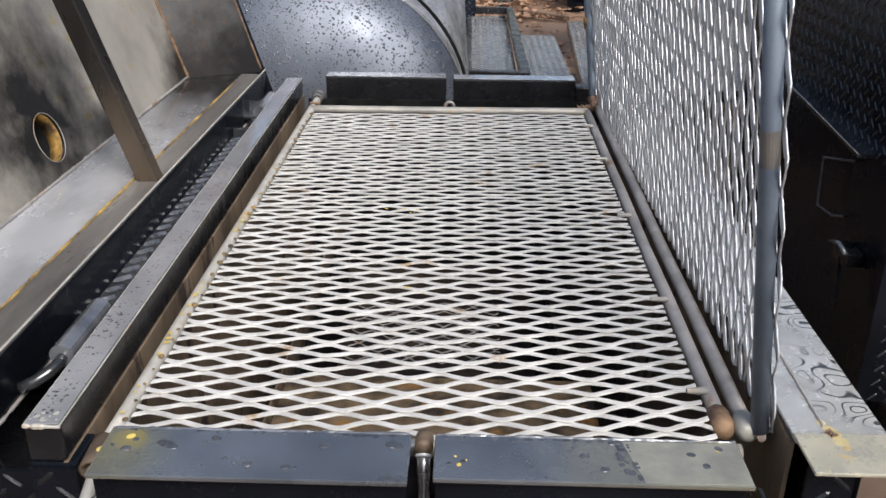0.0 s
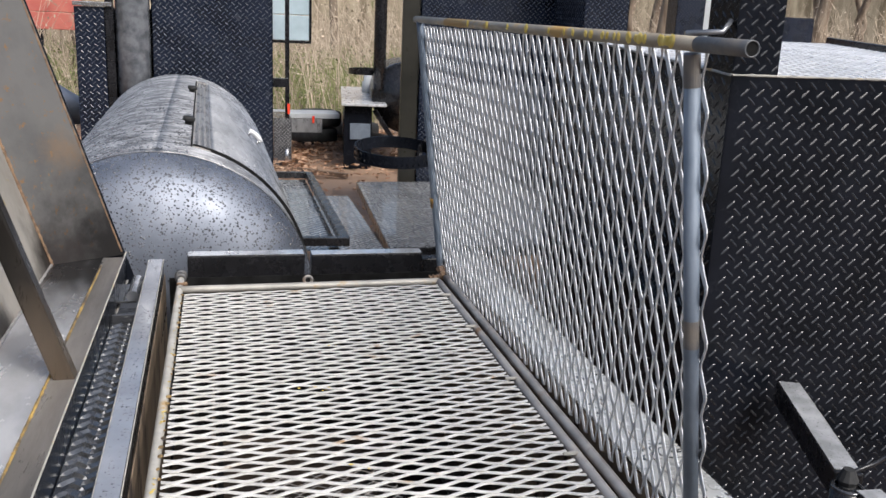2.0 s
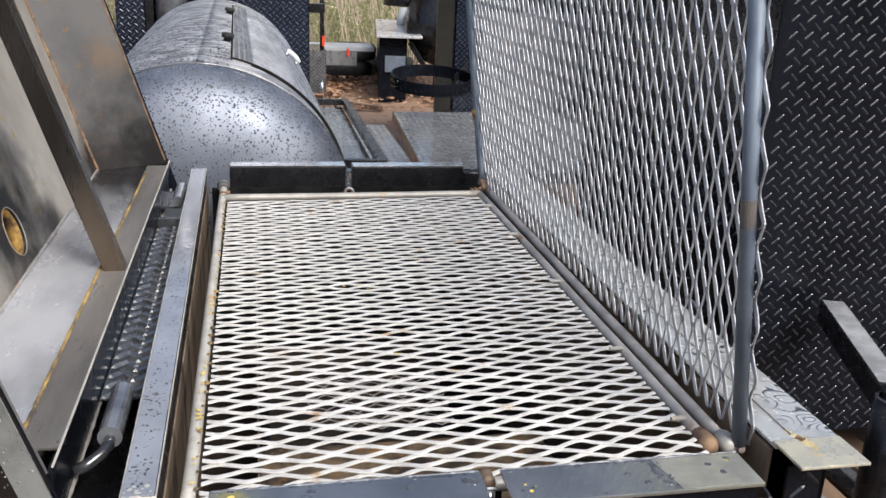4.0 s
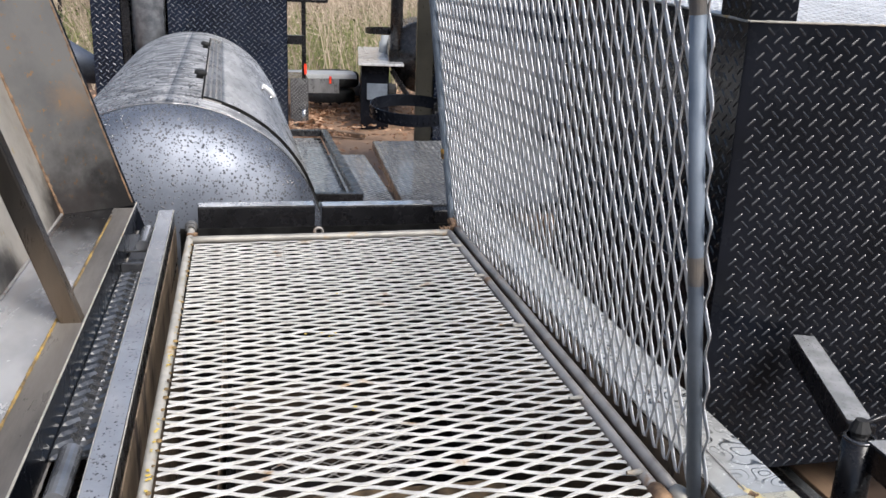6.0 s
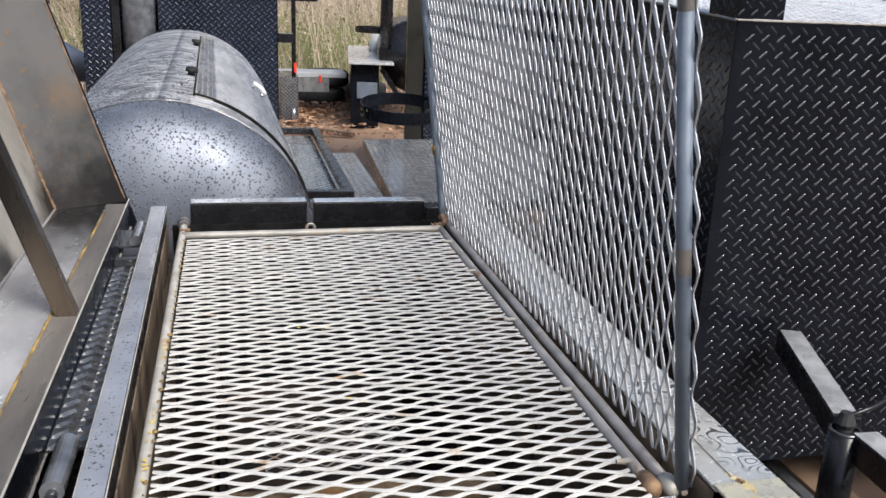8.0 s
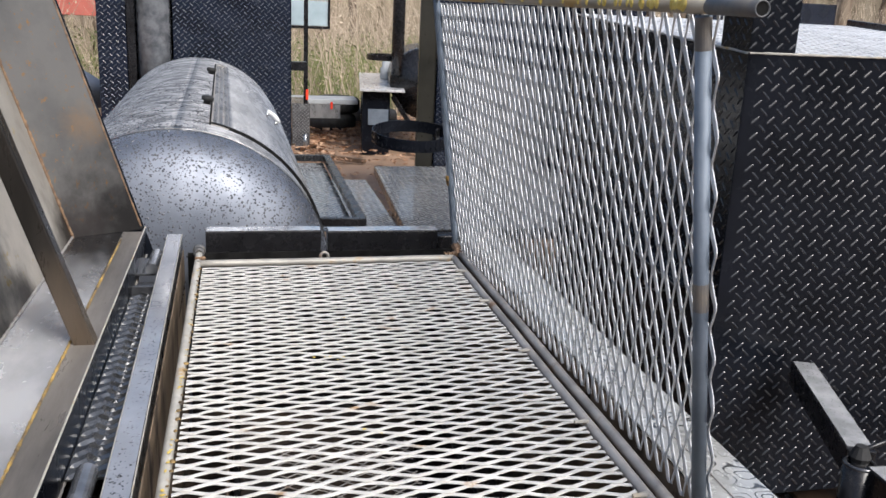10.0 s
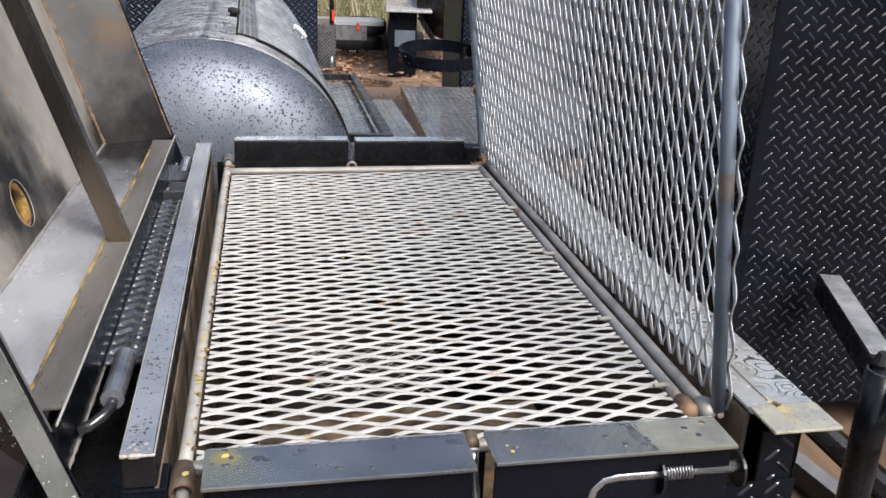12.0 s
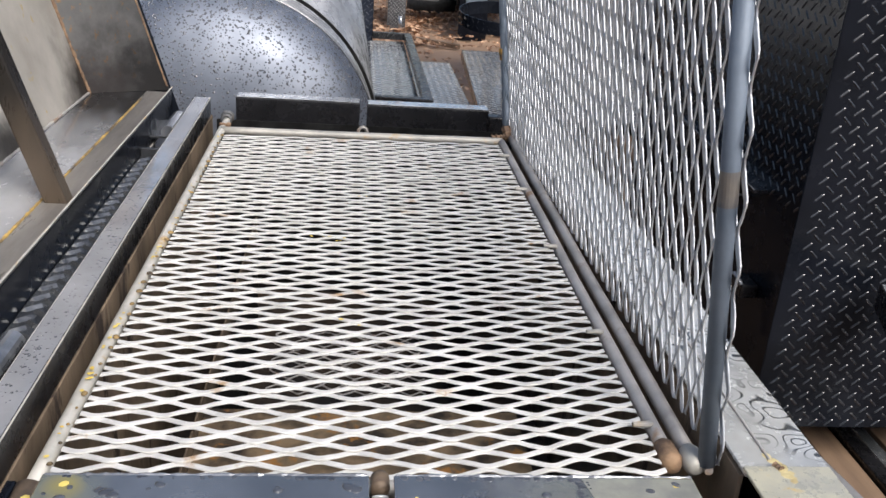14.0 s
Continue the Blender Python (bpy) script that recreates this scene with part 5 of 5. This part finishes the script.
def board(p, q, w=0.14, t=0.04):
    b = thing("wood_board", p, "weathered brown lumber board lying on soil", "board", "boards on the ground")
    part("plank", bar(p, q, w, t, 0.004), M_WOOD, b)


board((1.92, 1.95, 0.012), (1.915, 0.30, 0.012), 0.105)
board((2.19, 1.95, 0.012), (2.185, 0.25, 0.012), 0.14)


def beam(x, w, h, mat, label):
    b = thing("steel_beam", (x, 1.1, 0), label, "beam", "beams on the ground")
    part("tube", bar((x, 1.95, h / 2 - 0.02), (x - 0.005, 0.25, h / 2 - 0.02), w, h, 0.004), mat, b)


rail = thing("steel_beam", (1.83, 1.0, 0), "black steel tube lying on soil, sky reflection painted on its wet top", "beam", "beams on the ground")
part("tube", bar((1.775, 1.50, 0.022), (1.895, 0.72, 0.022), 0.07, 0.075, 0.005), M_PAINT, rail)
part("sheen_strip", bar((1.776, 1.495, 0.0602), (1.894, 0.725, 0.0602), 0.06, 0.0014, 0.0004), M_SKYSHEEN, rail, "wet pale strip painting the sky's reflection")
beam(2.01, 0.06, 0.07, M_PAINT, "black steel tube lying between the boards")
beam(2.078, 0.055, 0.05, M_LIP, "wet blue-grey steel tube lying on soil")
board((0.95, 9.0, 0.02), (1.45, 8.6, 0.02), 0.06, 0.05)

# ---- leaf litter, brush and woods ----
rng = random.Random(21)
v, f = [], []
for k in range(7000):
    x, y = (rng.uniform(-2.5, 4.5), 6.0 + 8 * rng.random() ** 1.2) if k % 2 else (rng.uniform(0.4, 2.6), rng.uniform(8.6, 12.5))
    if rng.random() > 0.25 + 0.75 * (noise.noise(Vector((x * 0.9, y * 0.7, 2))) > -0.1):
        continue
    r, a = rng.uniform(0.02, 0.05), rng.uniform(0, 6.28)
    z = 0.012 + rng.uniform(0, 0.03)
    c, s_ = math.cos(a) * r, math.sin(a) * r
    o = len(v)
    v += [(x + c, y + s_, z + rng.uniform(-0.01, 0.02)), (x - s_ * 0.6, y + c * 0.6, z + rng.uniform(0, 0.02)), (x - c, y - s_, z + rng.uniform(-0.01, 0.02)), (x + s_ * 0.6, y - c * 0.6, z), (x, y, z - 0.008)]
    f += [(o, o + 1, o + 4), (o + 1, o + 2, o + 4), (o + 2, o + 3, o + 4), (o + 3, o, o + 4)]
tagged(part("leaf_litter", (v, f), M_LEAF), "brown fallen leaves scattered on the soil", "leaves", kind="stuff")


def brush(count, x0, x1, y0, y1, h0, h1, seed, leaves=3):
    rng = random.Random(seed)
    v, f = [], []
    for _ in range(count):
        x, y, h = rng.uniform(x0, x1), y0 + (y1 - y0) * rng.random(), rng.uniform(h0, h1)
        w, lx, ly = rng.uniform(0.003, 0.008), rng.uniform(-0.6, 0.6) * h, rng.uniform(-0.2, 0.2) * h
        o = len(v)
        v += [(x - w, y, -0.05), (x + w, y, -0.05), (x + lx * 0.4 + w * 0.7, y + ly * 0.4, h * 0.6), (x + lx * 0.4 - w * 0.7, y + ly * 0.4, h * 0.6), (x + lx, y + ly, h)]
        f += [(o, o + 1, o + 2, o + 3), (o + 3, o + 2, o + 4)]
        for _ in range(2):
            k = rng.uniform(0.3, 0.9)
            bx, by, bz = x + lx * k * 0.7, y + ly * k * 0.7, h * k
            q = len(v)
            v += [(bx, by, bz), (bx + rng.uniform(-0.3, 0.3), by, bz + rng.uniform(0.05, 0.4)), (bx + 0.012, by, bz + 0.012)]
            f.append((q, q + 1, q + 2))
        for _ in range(leaves):
            k, r = rng.uniform(0.15, 1.0), rng.uniform(0.01, 0.032)
            bx, by, bz = x + lx * k + rng.uniform(-0.25, 0.25), y + rng.uniform(-0.2, 0.2), h * k
            a, e = rng.uniform(0, 6.28), rng.uniform(-1, 1)
            ux, uz = math.cos(a) * r, math.sin(a) * r
            q = len(v)
            v += [(bx - ux, by, bz - uz), (bx - uz * 0.5, by + e * r, bz + ux * 0.5), (bx + ux, by, bz + uz), (bx + uz * 0.5, by - e * r, bz - ux * 0.5)]
            f.append((q, q + 1, q + 2, q + 3))
    return v, f


tagged(part("dry_brush", brush(9000, -14, 18, 12.5, 24, 0.3, 2.6, 3, 4), M_BRUSH), "tangle of dry brown brush and saplings", "brush", kind="stuff")
tagged(part("green_brush", brush(5000, -9, 6.0, 13.0, 20, 0.2, 1.2, 4, 4), M_GRASS), "low green and straw brush", "brush", kind="stuff")


def tree(seed, h, r):
    rng = random.Random(seed)
    t = thing("tree", (0, 0, 0), "bare winter tree with grey-brown bark", "tree", "bare trees of the wood")
    bend = [Vector((rng.uniform(-0.12, 0.12) * i, rng.uniform(-0.12, 0.12) * i, h * i / 8 - 0.1)) for i in range(9)]
    part("trunk", sweep(bend, [r * (1 - 0.8 * i / 8) for i in range(9)], 12, wob=0.12), M_BARK, t, smooth=True)
    for k in range(11):
        i = rng.uniform(2.5, 7.8)
        p = bend[int(i)].lerp(bend[int(i) + 1], i % 1)
        a, ln_ = rng.uniform(0, 6.28), rng.uniform(0.8, 2.4) * (1 - i / 12)
        d = Vector((math.cos(a), math.sin(a), rng.uniform(0.3, 0.9)))
        pts = [p, p + d * ln_ * 0.4, p + d * ln_ * 0.75 + Vector((0, 0, 0.15)), p + d * ln_ + Vector((rng.uniform(-0.2, 0.2), 0, 0.4))]
        rr = r * (1 - i / 10) * 0.4
        limb = part("limb", sweep(pts, [rr, rr * 0.7, rr * 0.45, rr * 0.12], 7), M_BARK, t, smooth=True)
        twigs = []
        for _ in range(5):
            b = pts[1].lerp(pts[3], rng.random())
            twigs.append(sweep([b, b + Vector((rng.uniform(-0.5, 0.5), rng.uniform(-0.5, 0.5), rng.uniform(0.1, 0.6)))], [rr * 0.22, 0.003], 4))
        part("twig", joined(*twigs), M_BARK, limb, kind="stuff")
    return t


rng = random.Random(33)
kinds = [tree(50 + k, rng.uniform(7, 11), rng.uniform(0.08, 0.2)) for k in range(4)]
for k, t in enumerate(kinds):
    t.matrix_basis = Matrix.Translation((4.2 + 1.9 * k, 14 + 2 * k, 0))
for seed, h, r, x, y in ((60, 9.0, 0.12, 6.86, 12.0), (61, 8.0, 0.05, 6.36, 12.0)):
    tree(seed, h, r).matrix_basis = Matrix.Translation((x, y, 0))
for k in range(34):
    x, y = rng.uniform(-16, 26), rng.uniform(14.5, 30)
    copy_thing(kinds[k % 4], pose(x, y, 0, 0, 0, rng.uniform(0, 360)))


def wood_ring():
    """A far belt of woods all round the yard, uneven along its top; its unseen side is added to dim reflections."""
    v, f = [], []
    n = 180
    for i in range(n):
        a = 2 * math.pi * i / n
        r = 44 + 3 * noise.noise(Vector((math.cos(a) * 4, math.sin(a) * 4, 0)))
        h = 8.5 + 2.5 * noise.noise(Vector((math.cos(a) * 9, math.sin(a) * 9, 3))) + 1.2 * noise.noise(Vector((math.cos(a) * 40, math.sin(a) * 40, 5)))
        for rr in (r, r + 0.5):
            v += [(rr * math.cos(a), rr * math.sin(a), -1), (rr * math.cos(a), rr * math.sin(a), h)]
    for i in range(n):
        o, q = i * 4, ((i + 1) % n) * 4
        f += [(o, q, q + 1, o + 1), (q + 2, o + 2, o + 3, q + 3), (o + 1, q + 1, q + 3, o + 3)]
    return v, f


tagged(part("woods_backdrop", wood_ring(), M_WOODS, None), "hazy brown winter woods, added all round to dim reflections", "woods", kind="structure")
